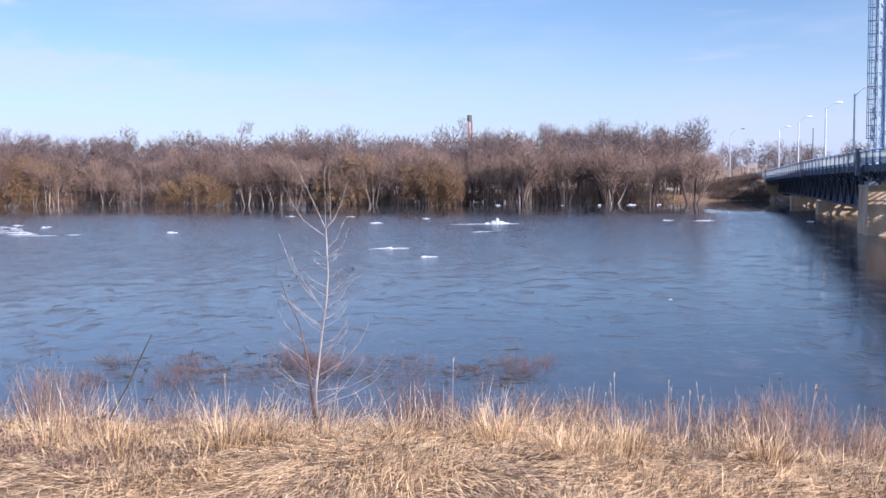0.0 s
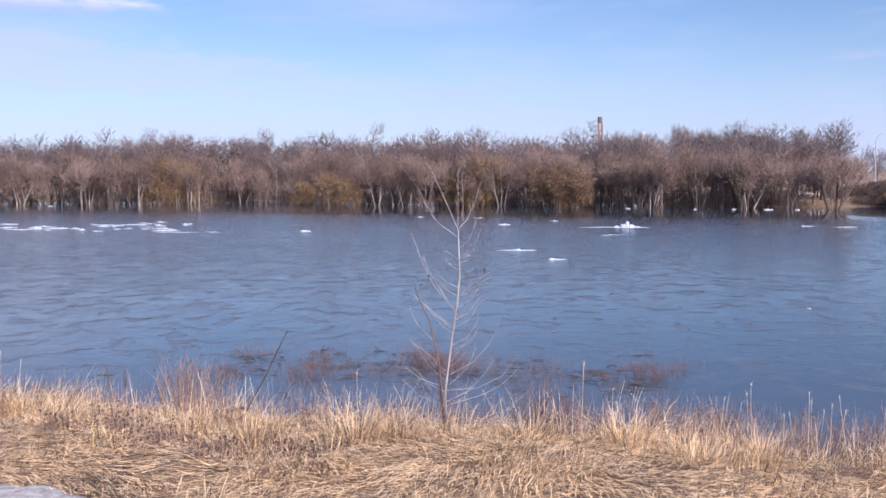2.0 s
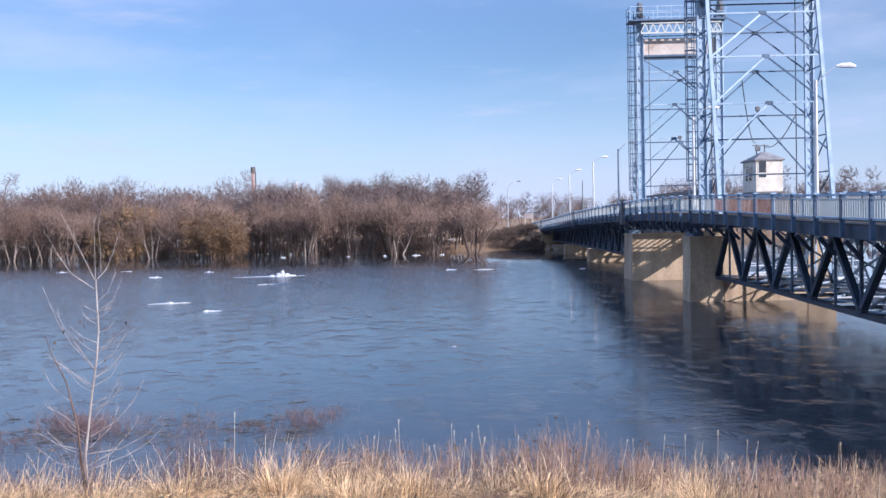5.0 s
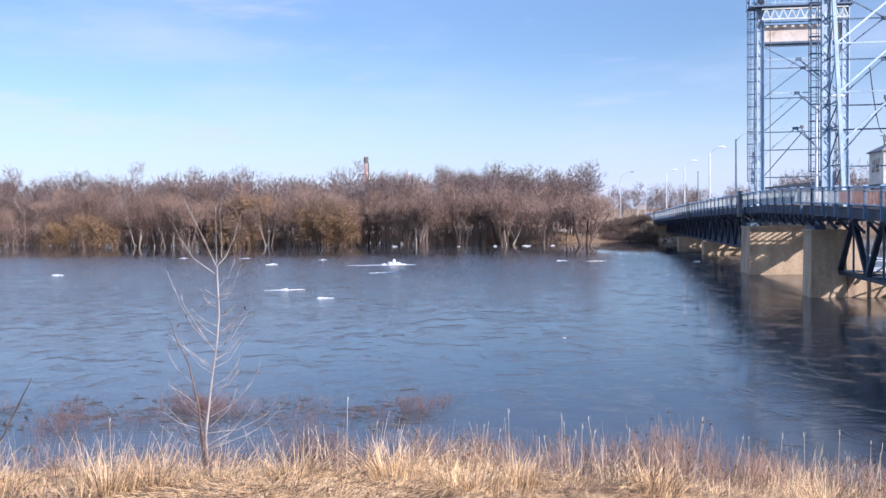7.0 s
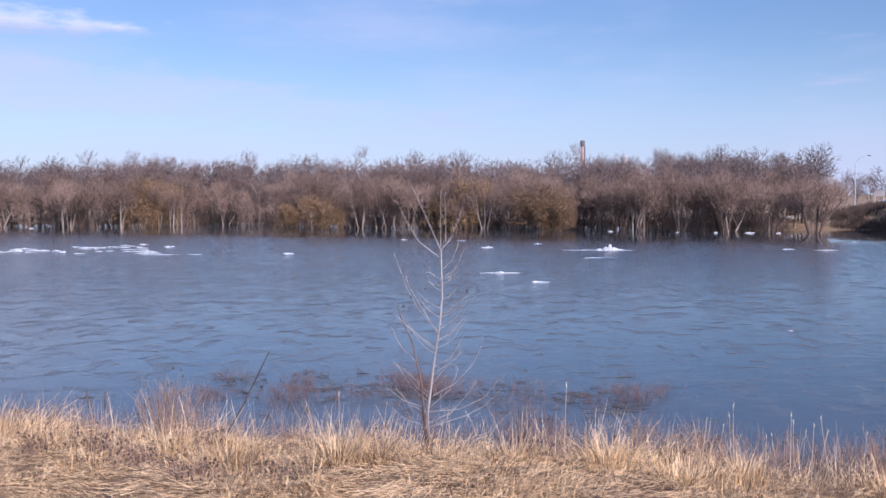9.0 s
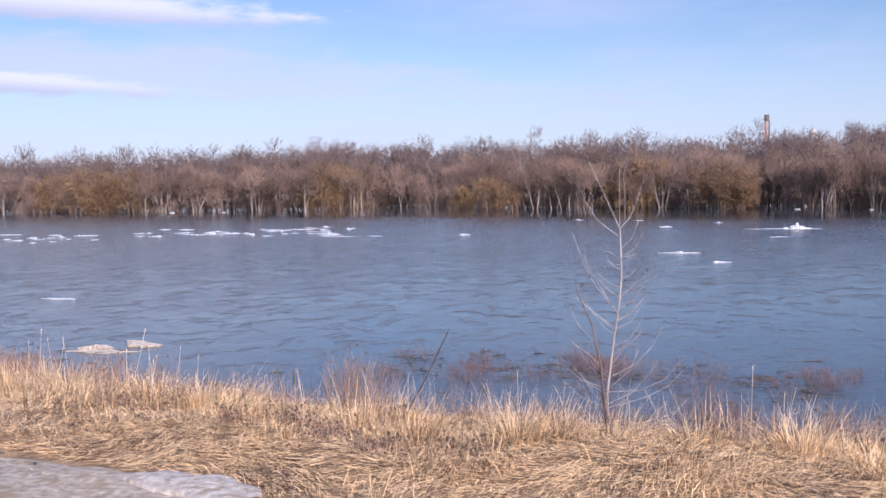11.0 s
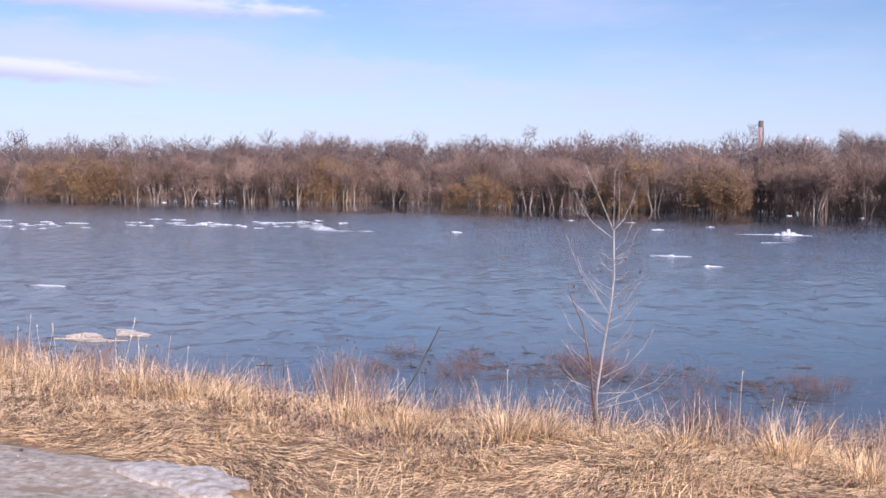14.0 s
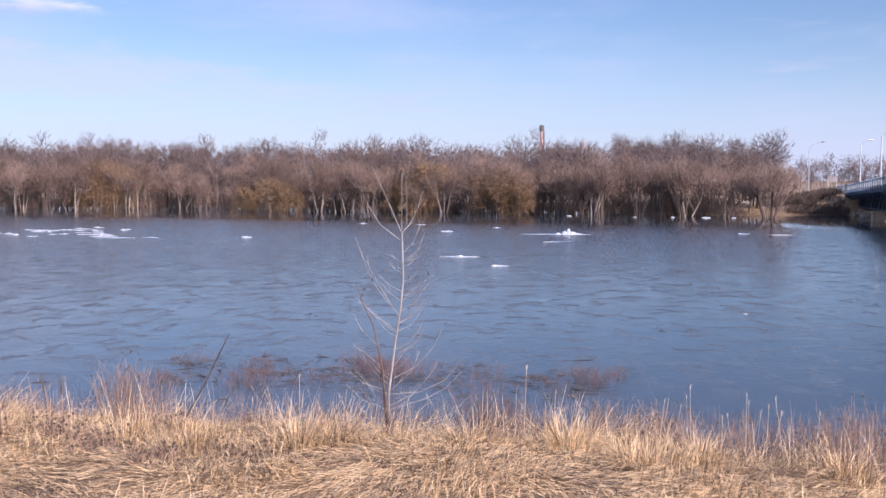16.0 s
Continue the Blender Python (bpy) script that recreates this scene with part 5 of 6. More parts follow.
for i, (x, y, h, w, n) in enumerate(((-6.3, 15.4, 1.1, 0.9, 40), (-5.9, 15.2, 1.0, 0.8, 34), (-11.2, 15.8, 1.0, 0.9, 22), (-10.6, 16.3, 0.9, 0.7, 16), (4.2, 14.4, 0.95, 0.9, 30), (4.8, 14.6, 0.85, 0.9, 24), (8.2, 14.0, 0.85, 0.8, 22),
                                     (2.3, 14.8, 0.8, 0.7, 18), (6.6, 14.5, 0.7, 0.8, 18), (-4.9, 13.2, 0.45, 0.5, 20), (-7.0, 12.6, 0.42, 0.5, 22), (-8.9, 14.2, 0.6, 0.6, 16), (9.6, 13.7, 0.8, 0.8, 20), (7.3, 13.6, 0.75, 1.0, 26), (8.9, 13.2, 0.7, 0.9, 22), (10.6, 12.8, 0.7, 0.9, 22), (5.6, 14.2, 0.7, 0.8, 18), (-12.8, 17.5, 0.8, 1.0, 30), (-15.4, 18.5, 0.9, 1.2, 34), (-17.2, 20.4, 0.9, 1.6, 40), (-19.0, 21.6, 0.9, 1.8, 44), (-21.2, 22.6, 1.0, 1.8, 44), (-14.0, 18.9, 0.8, 1.5, 36), (-16.4, 19.6, 0.8, 1.5, 36), (1.2, 14.6, 0.7, 0.8, 22), (3.1, 14.0, 0.75, 1.0, 40), (4.5, 13.7, 0.95, 1.2, 60), (5.0, 13.9, 1.05, 1.0, 56), (6.0, 13.6, 0.85, 1.2, 50), (7.8, 13.2, 0.8, 1.2, 50), (8.8, 12.9, 0.75, 1.2, 46), (0.1, 14.3, 0.6, 0.8, 30), (2.0, 14.2, 0.6, 1.0, 30), (9.9, 12.9, 0.75, 1.0, 30), (11.4, 12.5, 0.75, 1.0, 30), (-2.6, 14.9, 0.6, 0.8, 16), (-4.4, 11.7, 0.3, 0.8, 60), (-5.4, 12.3, 0.34, 0.9, 70), (-3.6, 12.1, 0.25, 0.8, 44), (-6.2, 12.9, 0.4, 0.9, 50), (-9.6, 13.6, 0.4, 0.8, 30))):
    weed(200 + i, x, y, h, w, n, WEED, "dead_weed", "bushy brown dead weed with dry seed heads", 0.03 if x > 2.8 else 0.12)
for i, (x, y, h, w, n) in enumerate(((-0.5, 13.9, 0.92, 0.6, 44), (-0.15, 14.1, 0.8, 0.5, 30), (3.9, 15.2, 0.8, 0.9, 30), (-26.8, 25.6, 2.2, 2.2, 110), (-25.2, 25.4, 1.7, 1.4, 60), (-28.5, 26.0, 2.1, 2.0, 80), (-24.2, 24.6, 1.1, 1.8, 60), (-22.8, 23.9, 0.9, 1.8, 50), (-21.4, 23.2, 0.8, 1.8, 50), (-17.5, 21.8, 0.9, 1.2, 20), (-20.5, 23.6, 0.9, 1.2, 20), (-1.6, 15.6, 0.6, 0.9, 20))):
    weed(240 + i, x, y, h, w, n, RED_TWIG, "red_twig_shrub", "bare reddish-twigged shrub on the bank")
# dock stems, dark and upright
for i, (x, y) in enumerate(((-7.75, 15.9), (-7.45, 15.7))):
    t = thing("dock_stem", pose(x, y, float(land(x, y)) - 0.03), "dark dry dock stem with a rusty seed spike", "weed", "dock stems")
    part("stem", Geo().tube([(0, 0, 0), (-0.03 - 0.05 * (1 - i), 0, 0.35), (-0.05 - 0.12 * (1 - i), 0, 0.72)], [0.009, 0.008, 0.005], 5), WEED, t)
    x1 = -0.045 - 0.11 * (1 - i)
    part("seed_spike", Geo().tube([(x1 + 0.03 * (1 - i), 0, 0.46), (x1 + 0.01, 0, 0.60), (x1 - 0.01, 0, 0.78)], [0.012, 0.018, 0.005], 6), DRIFTWOOD, t, "dark seed spike")

# the broken stem that leans over the grass
t = thing("leaning_stem", pose(-5.0, 14.2, float(land(-5.0, 14.2)) - 0.05), "dark leaning broken sapling stem in the grass", "stem")
part("stem", Geo().tube([(-0.75, -1.6, 0.1), (-0.35, -0.75, 0.1), (0.05, 0.1, 0.12), (0.37, 0.1, 0.68), (0.58, 0.1, 1.1), (0.76, 0.12, 1.46)], [0.012, 0.015, 0.015, 0.014, 0.012, 0.006], 6), DRIFTWOOD, t)
for a, c in (((0.58, 0.1, 1.1), (0.72, 0.12, 1.14)), ((0.48, 0.1, 0.9), (0.42, 0.12, 1.0)), ((0.37, 0.1, 0.68), (0.5, 0.1, 0.78)), ((0.68, 0.1, 1.3), (0.76, 0.1, 1.32))):
    part("stub", Geo().spike(a, c, 0.006), DRIFTWOOD, t)


# ---- the bare sapling ----
def build_sapling():
    base = Vector((-1.76, 13.72, float(land(-1.76, 13.72)) - 0.05))
    t = thing("sapling", Matrix.Translation(base), "bare pale young tree on the grassy river bank", "sapling")
    rng = random.Random(4)
    trunk = [(0, 0, 0), (-0.02, 0, 0.35), (-0.03, 0, 0.68), (0.02, 0.01, 1.05), (0.07, 0.02, 1.45), (0.155, 0.02, 2.0), (0.185, 0.03, 2.35), (0.17, 0.03, 3.02)]
    part("trunk", Geo().tube(trunk, [0.022, 0.019, 0.017, 0.0155, 0.014, 0.0125, 0.0115, 0.010], 8), PALE_BARK, t, smooth=True)
    part("side_stem", Geo().tube([(-0.02, -0.02, 0.1), (-0.07, -0.06, 0.62), (-0.10, -0.08, 1.1), (-0.22, -0.1, 1.7), (-0.38, -0.1, 2.05), (-0.46, -0.08, 2.3)], [0.019, 0.017, 0.014, 0.010, 0.007, 0.003], 7), BROWN_BARK, t, "brown second stem", smooth=True)
    limbs = [
        ([(0.15, 2.90), (-0.13, 3.12), (-0.28, 3.38), (-0.38, 3.60)], 0.015), ([(0.16, 3.02), (-0.03, 3.48), (-0.12, 3.70), (-0.20, 3.90)], 0.015),
        ([(0.17, 3.05), (0.185, 3.45), (0.20, 3.82)], 0.012), ([(0.24, 3.12), (0.255, 3.45), (0.25, 3.76)], 0.010), ([(0.17, 3.0), (0.30, 3.14), (0.40, 3.36), (0.47, 3.58)], 0.015),
        ([(0.18, 2.72), (0.33, 2.86), (0.42, 3.1)], 0.008), ([(0.18, 2.5), (0.02, 2.5)], 0.006), ([(0.17, 2.6), (0.36, 2.64)], 0.006),
        ([(0.12, 1.85), (-0.10, 2.15), (-0.30, 2.46), (-0.36, 2.6)], 0.012), ([(0.09, 1.62), (-0.12, 1.78), (-0.31, 1.94)], 0.010),
        ([(0.18, 2.06), (0.34, 2.2), (0.52, 2.36)], 0.009), ([(0.13, 1.74), (0.33, 1.83), (0.45, 2.0)], 0.010), ([(0.15, 1.95), (0.32, 2.0), (0.42, 2.3)], 0.006),
        ([(0.05, 0.95), (0.36, 1.12), (0.60, 1.38), (0.74, 1.66)], 0.014), ([(0.0, 0.72), (0.42, 0.76), (0.78, 0.94), (0.96, 1.18)], 0.014),
        ([(0.05, 1.12), (0.22, 1.35), (0.45, 1.58)], 0.008), ([(-0.08, 0.78), (-0.36, 0.88), (-0.58, 1.06)], 0.010), ([(-0.1, 1.1), (-0.34, 1.3), (-0.5, 1.42)], 0.008),
        ([(-0.16, 1.4), (-0.42, 1.62), (-0.55, 1.86)], 0.007), ([(-0.02, 0.55), (0.32, 0.72), (0.55, 0.98), (0.66, 1.15)], 0.010), ([(-0.04, 0.5), (-0.4, 0.62), (-0.66, 0.84)], 0.008),
        ([(0.14, 1.82), (-0.16, 2.2), (-0.31, 2.5), (-0.47, 2.96)], 0.006), ([(0.10, 1.58), (-0.2, 1.82), (-0.47, 2.08)], 0.007), ([(0.04, 0.51), (0.51, 0.67), (0.78, 0.82), (1.02, 1.06)], 0.012),
        ([(0.235, 2.08), (0.43, 2.2), (0.67, 2.37)], 0.008), ([(0.2, 2.62), (0.40, 2.75), (0.5, 3.02)], 0.008), 
        ([(0.08, 1.3), (0.3, 1.39), (0.45, 1.58)], 0.008), ([(0.03, 0.8), (0.28, 1.02), (0.4, 1.3)], 0.008),
    ]
    for pts, r in limbs:
        dy = rng.uniform(-0.35, 0.35)
        n = len(pts)
        line = [Vector((x, dy * i / n, z)) for i, (x, z) in enumerate(pts)]
        limb = part("branch", Geo().tube(line, [max(0.46 * r * (1 - 0.66 * i / (n - 1)), 0.0024) for i in range(n)], 5), PALE_BARK, t)
        g = Geo()
        for _ in range(10):
            i = rng.randrange(n - 1)
            q = line[i].lerp(line[i + 1], rng.uniform(0.3, 1))
            w = side_way(rng, line[i + 1] - line[i], rng.uniform(0.4, 0.9)) + Vector((0, 0, 0.35))
            g.spike(q, q + w.normalized() * rng.uniform(0.06, 0.30), 0.0016)
        part("twig_spray", g, PALE_BARK, limb)["kind"] = "stuff"
    # slim side branches all the way up
    for j in range(22):
        z = 0.45 + 2.2 * (j + rng.random()) / 22
        x = float(np.interp(z, [p[2] for p in trunk], [p[0] for p in trunk]))
        side, n = rng.choice((1, -1)), rng.uniform(0.22, 0.6) * (1.15 - z / 4.2)
        dy = rng.uniform(-0.8, 0.8) * n
        line = [Vector((x, 0.01, z)), Vector((x + side * n * 0.5, dy * 0.5, z + n * rng.uniform(0.15, 0.35))), Vector((x + side * n * 0.95, dy, z + n * rng.uniform(0.6, 1.0)))]
        twig = Geo().tube(line, [0.0034, 0.0027, 0.0016], 5)
        for _ in range(4):
            q = line[1].lerp(line[2], rng.uniform(-0.3, 0.9))
            twig.spike(q, q + (side_way(rng, line[2] - line[1], rng.uniform(0.4, 0.8)) + Vector((0, 0, 0.3))).normalized() * rng.uniform(0.06, 0.22), 0.0018)
        part("branch", twig, PALE_BARK, t)
    # thin shoots from the foot
    for _ in range(12):
        a, h = rng.uniform(0, 6.28), rng.uniform(0.5, 1.35)
        out = rng.uniform(0.15, 0.5)
        line = [Vector((0, 0, 0.02)), Vector((math.cos(a) * out * 0.35, math.sin(a) * out * 0.3, h * 0.45)), Vector((math.cos(a) * out, math.sin(a) * out * 0.7, h))]
        g = Geo().tube(line, [0.006, 0.0045, 0.002], 5)
        for _ in range(6):
            q = line[1].lerp(line[2], rng.uniform(-0.4, 0.9))
            w = side_way(rng, line[2] - line[1], rng.uniform(0.4, 0.8))
            g.spike(q, q + w * rng.uniform(0.08, 0.28), 0.002)
        part("shoot", g, RED_TWIG, t)
    leaf = Geo()
    for i in range(5):
        leaf.v += [(-0.5 + i * 0.25, -0.3 * math.sin(math.pi * (i + 0.25) / 4.5), 0.12 * math.sin(i)), (-0.5 + i * 0.25, 0.3 * math.sin(math.pi * (i + 0.25) / 4.5), 0.12 * math.cos(i) - 0.1)]
    leaf.f += [(2 * i, 2 * i + 2, 2 * i + 3, 2 * i + 1) for i in range(4)]
    k = len(leaf.v)
    leaf.v += [(x, y, z - 0.05) for x, y, z in leaf.v]
    leaf.f += [tuple(k + j for j in reversed(f)) for f in leaf.f[:4]]
    lm = leaf.mesh("leaf", DEAD_LEAF)
    for x, z in ((-0.02, 2.48), (0.02, 2.44), (0.34, 2.62), (0.26, 2.38), (0.29, 2.36), (0.44, 2.38), (0.54, 2.44), (0.46, 2.45), (0.28, 1.96), (-0.40, 2.12), (0.68, 1.56), (0.37, 1.55), (-0.24, 2.35), (-0.36, 1.28), (0.24, 3.18), (-0.38, 2.2)):
        l = part("leaf", lm, DEAD_LEAF, t, "dark withered leaf")
        l.location, l.rotation_euler, l.scale = (x, rng.uniform(-0.15, 0.15), z), (rng.uniform(0, 3), rng.uniform(0, 3), rng.uniform(0, 6)), [rng.uniform(0.03, 0.05)] * 3


build_sapling()


# ---- flooded brush, driftwood and ice in the river ----
def drowned_shrub(seed, x, y, h, wide, n):
    rng = random.Random(seed)
    t = thing("flooded_shrub", pose(x, y, -0.15), "reddish bare shrub standing in flood water", "shrub", "flooded shrubs")
    g = Geo()
    for _ in range(int(n * 1.8)):
        p = Vector((rng.gauss(0, wide * 0.3), rng.gauss(0, wide * 0.3), 0))
        pts = bend(rng, p, Vector((rng.gauss(0, 0.5), rng.gauss(0, 0.4), 1)), (h + 0.15) * rng.uniform(0.5, 1.0), 3, 0.2, 0)
        g.tube(pts, [0.0045, 0.004, 0.0035, 0.002], 3)
        for _ in range(5):
            k = rng.randrange(1, 3)
            q = pts[k].lerp(pts[k + 1], rng.random())
            g.spike(q, q + side_way(rng, pts[k + 1] - pts[k], rng.uniform(0.4, 1.0)) * rng.uniform(0.12, 0.32), 0.0026)
    part("stem", g, RED_TWIG, t)["kind"] = "stuff"


rng = random.Random(31)
for i in range(26):
    x = rng.uniform(-10.5, 3.0)
    drowned_shrub(300 + i, x, 28.3 - x * 0.12 + rng.uniform(-2.2, 2.2), rng.uniform(0.25, 0.6), rng.uniform(0.8, 1.9), rng.randrange(14, 28))
for i in range(80):
    x = rng.uniform(-10.5, 2.5)
    y = 28.0 - x * 0.14 + rng.gauss(0, 1.2)
    raft = thing("twig_raft", pose(x, y, 0.004, 0, 0, rng.uniform(-25, 25)), "small raft of brown wet twigs in the flooded shallows", "driftwood", "twig rafts in the shallows")
    for _ in range(7):
        q = Vector((rng.gauss(0, 0.28), rng.gauss(0, 0.14), 0.01))
        part("twig", Geo().spike(q, q + Vector((rng.uniform(-0.5, 0.5), rng.uniform(-0.15, 0.15), rng.uniform(-0.01, 0.1))), rng.uniform(0.006, 0.014)), DRIFTWOOD, raft)
drowned_shrub(350, -4.6, 29.6, 0.8, 1.6, 34)
drowned_shrub(351, -3.8, 28.9, 0.6, 1.3, 22)
for i in range(24):
    x = rng.uniform(-11, 2.5)
    y = 27.6 - x * 0.16 + rng.gauss(0, 1.5)
    n = rng.uniform(0.2, 0.7)
    a = rng.uniform(-0.8, 0.8)
    g = Geo().tube([(-n / 2, 0, 0), (0, rng.uniform(-0.06, 0.06), rng.uniform(0, 0.05)), (n / 2, 0, -0.01)], [0.008, 0.014, 0.005], 5)
    for _ in range(4):
        q = Vector((rng.uniform(-n / 2, n / 2), 0, 0.02))
        g.spike(q, q + Vector((rng.uniform(-0.3, 0.3), rng.uniform(-0.2, 0.2), rng.uniform(0.05, 0.3))), 0.01)
    lone("driftwood", g, DRIFTWOOD, pose(x, y, 0.005, 0, 0, math.degrees(a)), "dark wet driftwood branch floating by the bank", "driftwood", "driftwood by the bank")
for i in range(16):
    x = rng.uniform(-24, -13)
    y = float(shore(x)) + rng.uniform(1.0, 5.0)
    g = Geo().tube([(-0.2, 0, 0), (0, 0.05, 0.01), (0.3, 0.1, 0)], [0.01, 0.016, 0.006], 5)
    lone("driftwood", g, DRIFTWOOD, pose(x, y, 0.005, 0, 0, rng.uniform(-20, 20)), "dark wet driftwood branch floating by the bank", "driftwood", "driftwood by the bank")


def floe(seed, x, y, rx, ry, h=0.12, lumps=0, mat=None, label="white flat ice floe drifting on the river", tilt=0.0):
    """A slab of river ice with broken edges, and lumps piled on it."""
    rng = random.Random(seed)
    h *= 0.4
    t = thing("ice_floe", pose(x, y, abs(tilt) * 0.004, tilt, tilt * 0.6, rng.uniform(-6, 6)), label, "ice floe", "ice floes on the river")
    n = 18
    rim = [(1 + rng.uniform(-0.5, 0.22)) for _ in range(n)]
    g = Geo()
    for z, k in ((-0.12, 0.92), (0.03, 1.0), (h, 0.9)):
        for i in range(n):
            a = 2 * math.pi * i / n
            g.v.append((math.cos(a) * rx * rim[i] * k, math.sin(a) * ry * rim[i] * k, z + (rng.uniform(-0.25, 0.35) * h if z == h else 0)))
    for j in (0, 1):
        for i in range(n):
            a, b = j * n + i, j * n + (i + 1) % n
            g.f.append((a, b, b + n, a + n))
    g.v.append((0, 0, h))
    g.f += [(2 * n + i, 2 * n + (i + 1) % n, 3 * n) for i in range(n)]
    part("slab", g, mat or ICE, t)
    for _ in range(lumps):
        r = rng.uniform(0.08, 0.2)
        b = part("ice_block", lump(rng.randrange(999), r * 1.3, r, r * rng.uniform(0.25, 0.7), 7, 3, 0.9), ICE, t)
        b.location = (rng.uniform(-0.6, 0.6) * rx, rng.uniform(-0.3, 0.3) * ry, h * 0.8)


# the drifting floes, mid-river
floe(1, 4.4, 106.0, 3.4, 0.8, 0.06, 0, GREY_ICE, "long thin grey ice floe drifting on the river")
heap = thing("ice_heap", pose(5.6, 106.3, 0), "heap of white ice blocks drifting on the river", "ice floe", "ice floes on the river")
for i, (dx, r, hh) in enumerate(((-0.9, 0.35, 0.18), (-0.2, 0.4, 0.35), (0.25, 0.35, 0.62), (0.7, 0.4, 0.3), (1.3, 0.35, 0.15))):
    p = part("ice_block", lump(400 + i, r, r * 0.7, hh, 9, 4, 0.5), ICE, heap)
    p.location = (dx, 0, -0.02)
for i, (x, y, rx, ry, h, l, m) in enumerate((
        (4.2, 93.0, 1.7, 0.5, 0.16, 3, None), (-7.6, 111.0, 1.0, 0.5, 0.25, 4, None), (-4.0, 74.5, 1.8, 0.45, 0.07, 2, None), (-1.0, 66.5, 0.75, 0.3, 0.14, 3, GREY_ICE), (-27.0, 98.5, 0.7, 0.35, 0.2, 2, None),
        (-42.5, 99.5, 2.0, 0.9, 0.18, 4, None), (-40.0, 97.0, 2.6, 0.5, 0.07, 0, GREY_ICE), (-44.5, 103.0, 1.6, 0.5, 0.15, 3, None), (-36.5, 97.5, 1.2, 0.4, 0.08, 1, GREY_ICE), (-57.0, 104.0, 1.8, 0.6, 0.2, 3, None), (-60.0, 105.0, 0.9, 0.5, 0.35, 4, None),
        (-54.5, 111.0, 2.8, 0.6, 0.15, 4, None), (-51.5, 112.0, 2.0, 0.5, 0.15, 3, None), (-68.0, 113.0, 1.3, 0.5, 0.2, 3, None), (-72.0, 114.0, 1.2, 0.5, 0.15, 2, None), (-74.5, 101.0, 2.2, 0.6, 0.15, 3, None), (-80.0, 102.5, 1.2, 0.5, 0.15, 2, None),
        (-88.0, 104.0, 2.6, 0.6, 0.16, 4, None), (-100.0, 110.0, 1.0, 0.5, 0.2, 3, None), (-111.0, 112.0, 1.0, 0.5, 0.2, 2, None), (-34.0, 43.6, 1.25, 0.35, 0.06, 0, None), (28.0, 106.0, 1.6, 0.4, 0.1, 3, None), (24.5, 108.0, 0.9, 0.4, 0.12, 2, None),
        (37.5, 101.0, 0.5, 0.3, 0.25, 2, None), (10.0, 43.3, 0.12, 0.08, 0.05, 0, None), (-2.0, 120.0, 0.8, 0.4, 0.1, 1, None), (-12.0, 128.0, 1.0, 0.4, 0.1, 1, GREY_ICE), (-20.0, 131.0, 0.9, 0.4, 0.08, 1, GREY_ICE))):
    floe(20 + i, x, y, rx * 0.75, ry * 0.8, h * 0.7, l, m)
# broken bits that drift in loose lines
r3 = random.Random(91)
for i in range(54):
    x, y = at(r3.choice((26.5, 30.0, 34.5, 38.0, 41.0, 23.5)) + r3.gauss(0, 1.5), r3.gauss(120, 5))
    floe(120 + i, x, y, r3.uniform(0.25, 0.9), r3.uniform(0.15, 0.35), 0.1, r3.randrange(0, 3), ICE if r3.random() < 0.6 else GREY_ICE, "small broken piece of drifting river ice")
# broken ice held along the lee side of the bridge
for i in range(110):
    q = BRIDGE @ Vector((10.4 + 26 * r3.random() ** 1.2, r3.uniform(-26, 62), 0))
    floe(190 + i, q.x, q.y, r3.uniform(0.8, 2.6), r3.uniform(0.4, 0.9), 0.14, r3.randrange(0, 3), ICE, "white slab of broken ice beyond the bridge")
for i in range(40):
    q = BRIDGE @ Vector((12.0 + 30 * r3.random(), r3.uniform(-26, 30), 0))
    floe(310 + i, q.x, q.y, r3.uniform(2.5, 5.5), r3.uniform(1.0, 2.2), 0.2, 2, ICE, "large white sheet of jammed ice beyond the bridge")
# ice stranded at the near shore and the far one
floe(60, -20.7, 31.0, 0.85, 0.30, 0.14, 0, OLD_SNOW, "pale tilted ice slab stranded by the bank", 9.0)
floe(61, -22.2, 29.9, 0.4, 0.22, 0.16, 0, OLD_SNOW, "broken dirty ice stranded by the bank", -16.0)
floe(63, -21.7, 30.1, 0.35, 0.2, 0.16, 0, OLD_SNOW, "broken dirty ice stranded by the bank", 14.0)
floe(62, -21.4, 29.6, 1.2, 0.3, 0.03, 0, OLD_SNOW, "wet grey ice sheet by the bank")
for i, (bearing, rx) in enumerate(((43.0, 3.5), (41.2, 2.0), (29.0, 0.8), (-3.2, 0.6), (-6.9, 0.4), (-9.0, 0.4), (-10.8, 0.9), (-12.3, 0.5), (31.8, 0.8), (47.0, 0.9))):
    x, y = at(bearing, 180)
    d = 180 * far_shore(x) / y - 2.5
    x, y = at(bearing, d)
    floe(70 + i, x, y, rx * 0.7, 0.3, 0.2, 1, None, "white ice stranded at the wooded bank")


# ---- far bank by the bridge, and the far distance ----
def far_thing_z(x, y):
    return float(land(x, y))


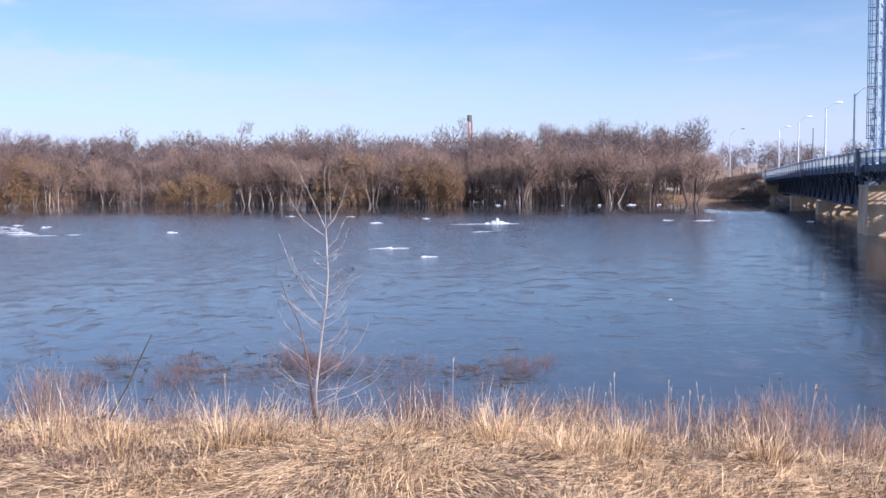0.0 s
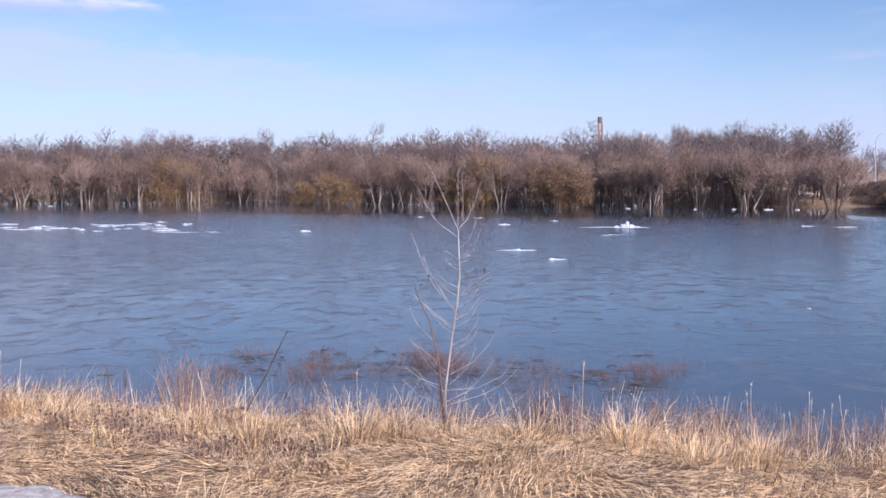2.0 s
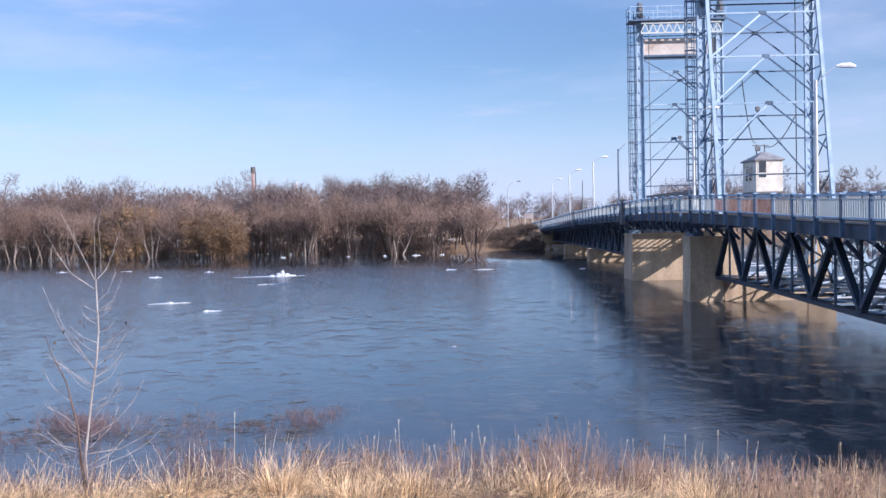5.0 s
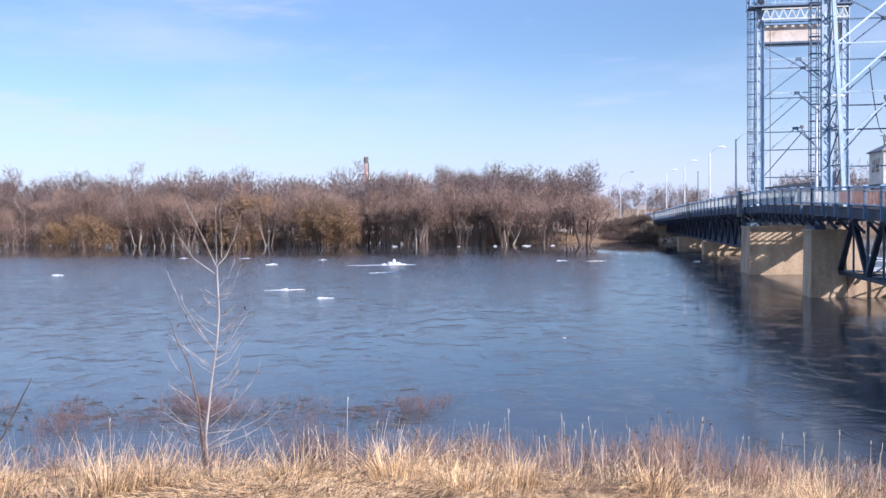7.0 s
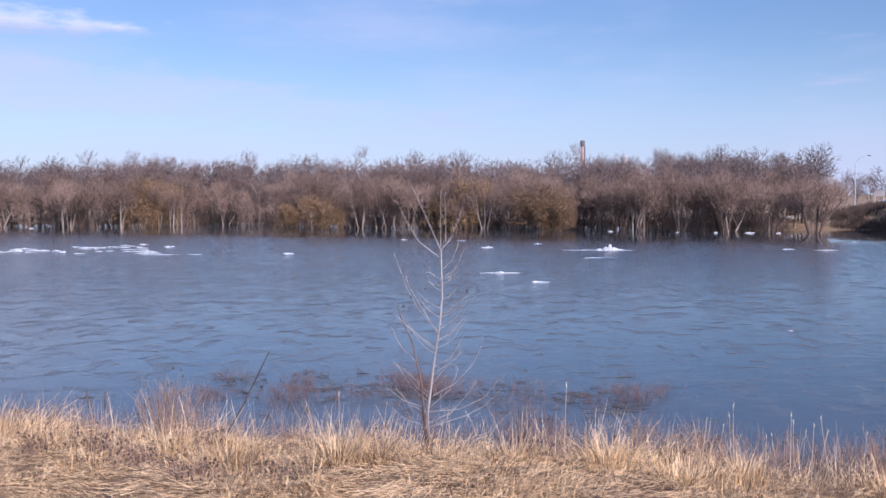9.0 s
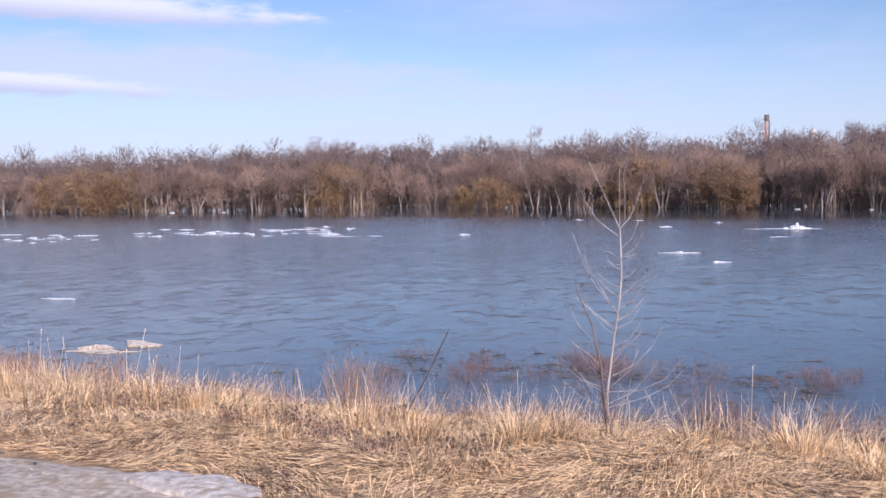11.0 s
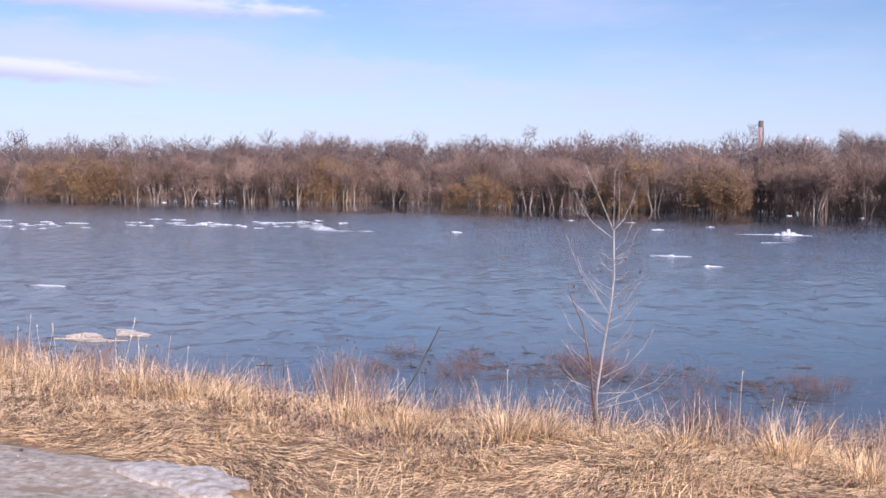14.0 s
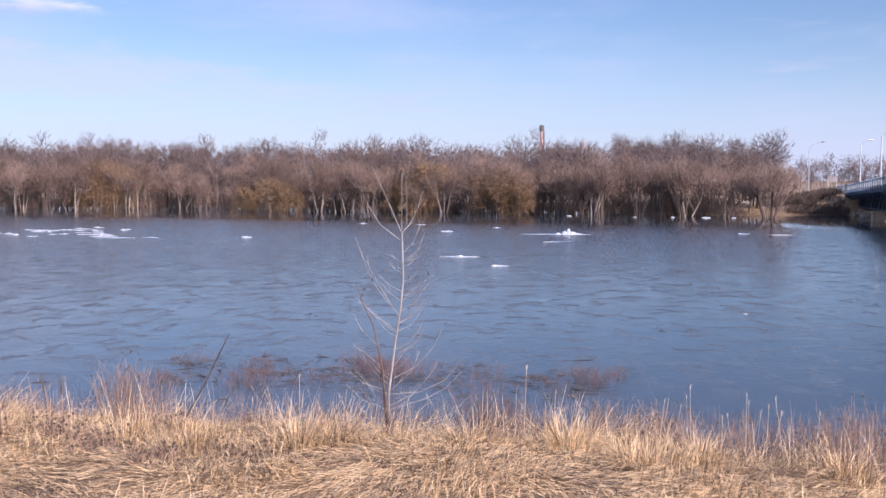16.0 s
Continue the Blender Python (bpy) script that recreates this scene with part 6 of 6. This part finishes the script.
r2 = random.Random(55)
for i in range(26):
    q = BRIDGE @ Vector((r2.uniform(0.2, 7.5), r2.uniform(100, 112), 0))
    r = r2.uniform(0.4, 1.0)
    lone("boulder", lump(500 + i, r, r * 0.8, r * 0.9, 9, 4, 0.5), STONE, pose(q.x, q.y, -0.1 + max(0.0, (r2.random() - 0.3)) * 0.8, 0, 0, r2.uniform(0, 360)), "pale boulder of the riprap under the bridge", "boulder", "boulders under the bridge")
for i in range(7):
    x, y = at(r2.uniform(-14.8, -10.2), r2.uniform(176, 192))
    lone("snow_patch", lump(530 + i, r2.uniform(1.2, 3.0), r2.uniform(0.6, 1.2), 0.25, 16, 4, 0.5), OLD_SNOW, pose(x, y, far_thing_z(x, y) - 0.02), "patch of old snow on the wooded bank", "snow", "snow patches on the wooded bank", smooth=True)

x, y = at(-16.15, 205)
z = far_thing_z(x, y)
sl = thing("gooseneck_lamp", pose(x, y, z), "tall gooseneck street lamp beyond the bridge", "street lamp")
top = 5.8 + 205 * math.tan(radians(2.05)) - z
part("pole", Geo().tube([(0, 0, 0), (0, 0, top * 0.5), (0, 0, top - 1.8)], [0.14, 0.12, 0.10], 8), GALVANISED, sl)
part("arm", Geo().tube([(1.9 * (1 - math.cos(a)) * 1.25, 0, top - 1.8 + 1.75 * math.sin(a)) for a in np.linspace(0, 1.5, 9)], [0.10 - 0.006 * i for i in range(9)], 7), GALVANISED, sl)
part("lamp_head", Geo().tube([(2.1, 0, top - 0.06), (2.5, 0, top - 0.02), (2.9, 0, top - 0.05)], [0.06, 0.13, 0.05], 7), DARK_METAL, sl)

x, y = at(-17.35, 196)
sg = thing("road_sign", pose(x, y, far_thing_z(x, y), 0, 0, -15), "faded roadside sign board on two posts", "sign")
part("board", Geo().box((-0.9, -0.05, 2.0), (0.9, 0.05, 3.0)), SIGN_BOARD, sg, "faded grey board")
for px in (-0.7, 0.7):
    part("post", Geo().box((px - 0.06, 0.053, 0), (px + 0.06, 0.17, 2.9)), WHITE_WALL, sg)
# water tower and a pale stack above the trees
d = 620.0
x, y = at(-1.6, d)
z0 = far_thing_z(x, y)
zt, zb = 5.8 + d * math.tan(radians(3.13)), 5.8 + d * math.tan(radians(2.78))
w = thing("water_tower", pose(x, y, z0), "tall slim brown water tower above the woods", "water tower")
part("tank", Geo().tube([(0, 0, zb - z0), (0, 0, zt - z0 - 0.4), (0, 0, zt - z0)], [1.45, 1.45, 1.25], 18), BROWN_TANK, w)
part("shaft", Geo().tube([(-0.25, 0, 0), (-0.25, 0, zb - z0 - 0.003)], [0.95, 0.9], 14), RED_SHAFT, w, "faded pinkish-red shaft")
part("riser_pipe", Geo().tube([(1.35, -0.6, 0), (1.35, -0.6, zb - z0 - 0.003)], [0.4, 0.4], 10), BROWN_TANK, w)
x, y = at(-4.0, d)
z0 = far_thing_z(x, y)
zt = 5.8 + d * math.tan(radians(2.25))
w = thing("silo", pose(x, y, z0), "pale silo top above the woods", "silo")
part("barrel", Geo().tube([(0, 0, 0), (0, 0, zt - z0 - 1)], [1.0, 1.0], 16), PALE_TANK, w)
part("cap", Geo().tube([(0, 0, zt - z0 - 0.997), (0, 0, zt - z0)], [1.0, 0.3], 16), PALE_TANK, w)
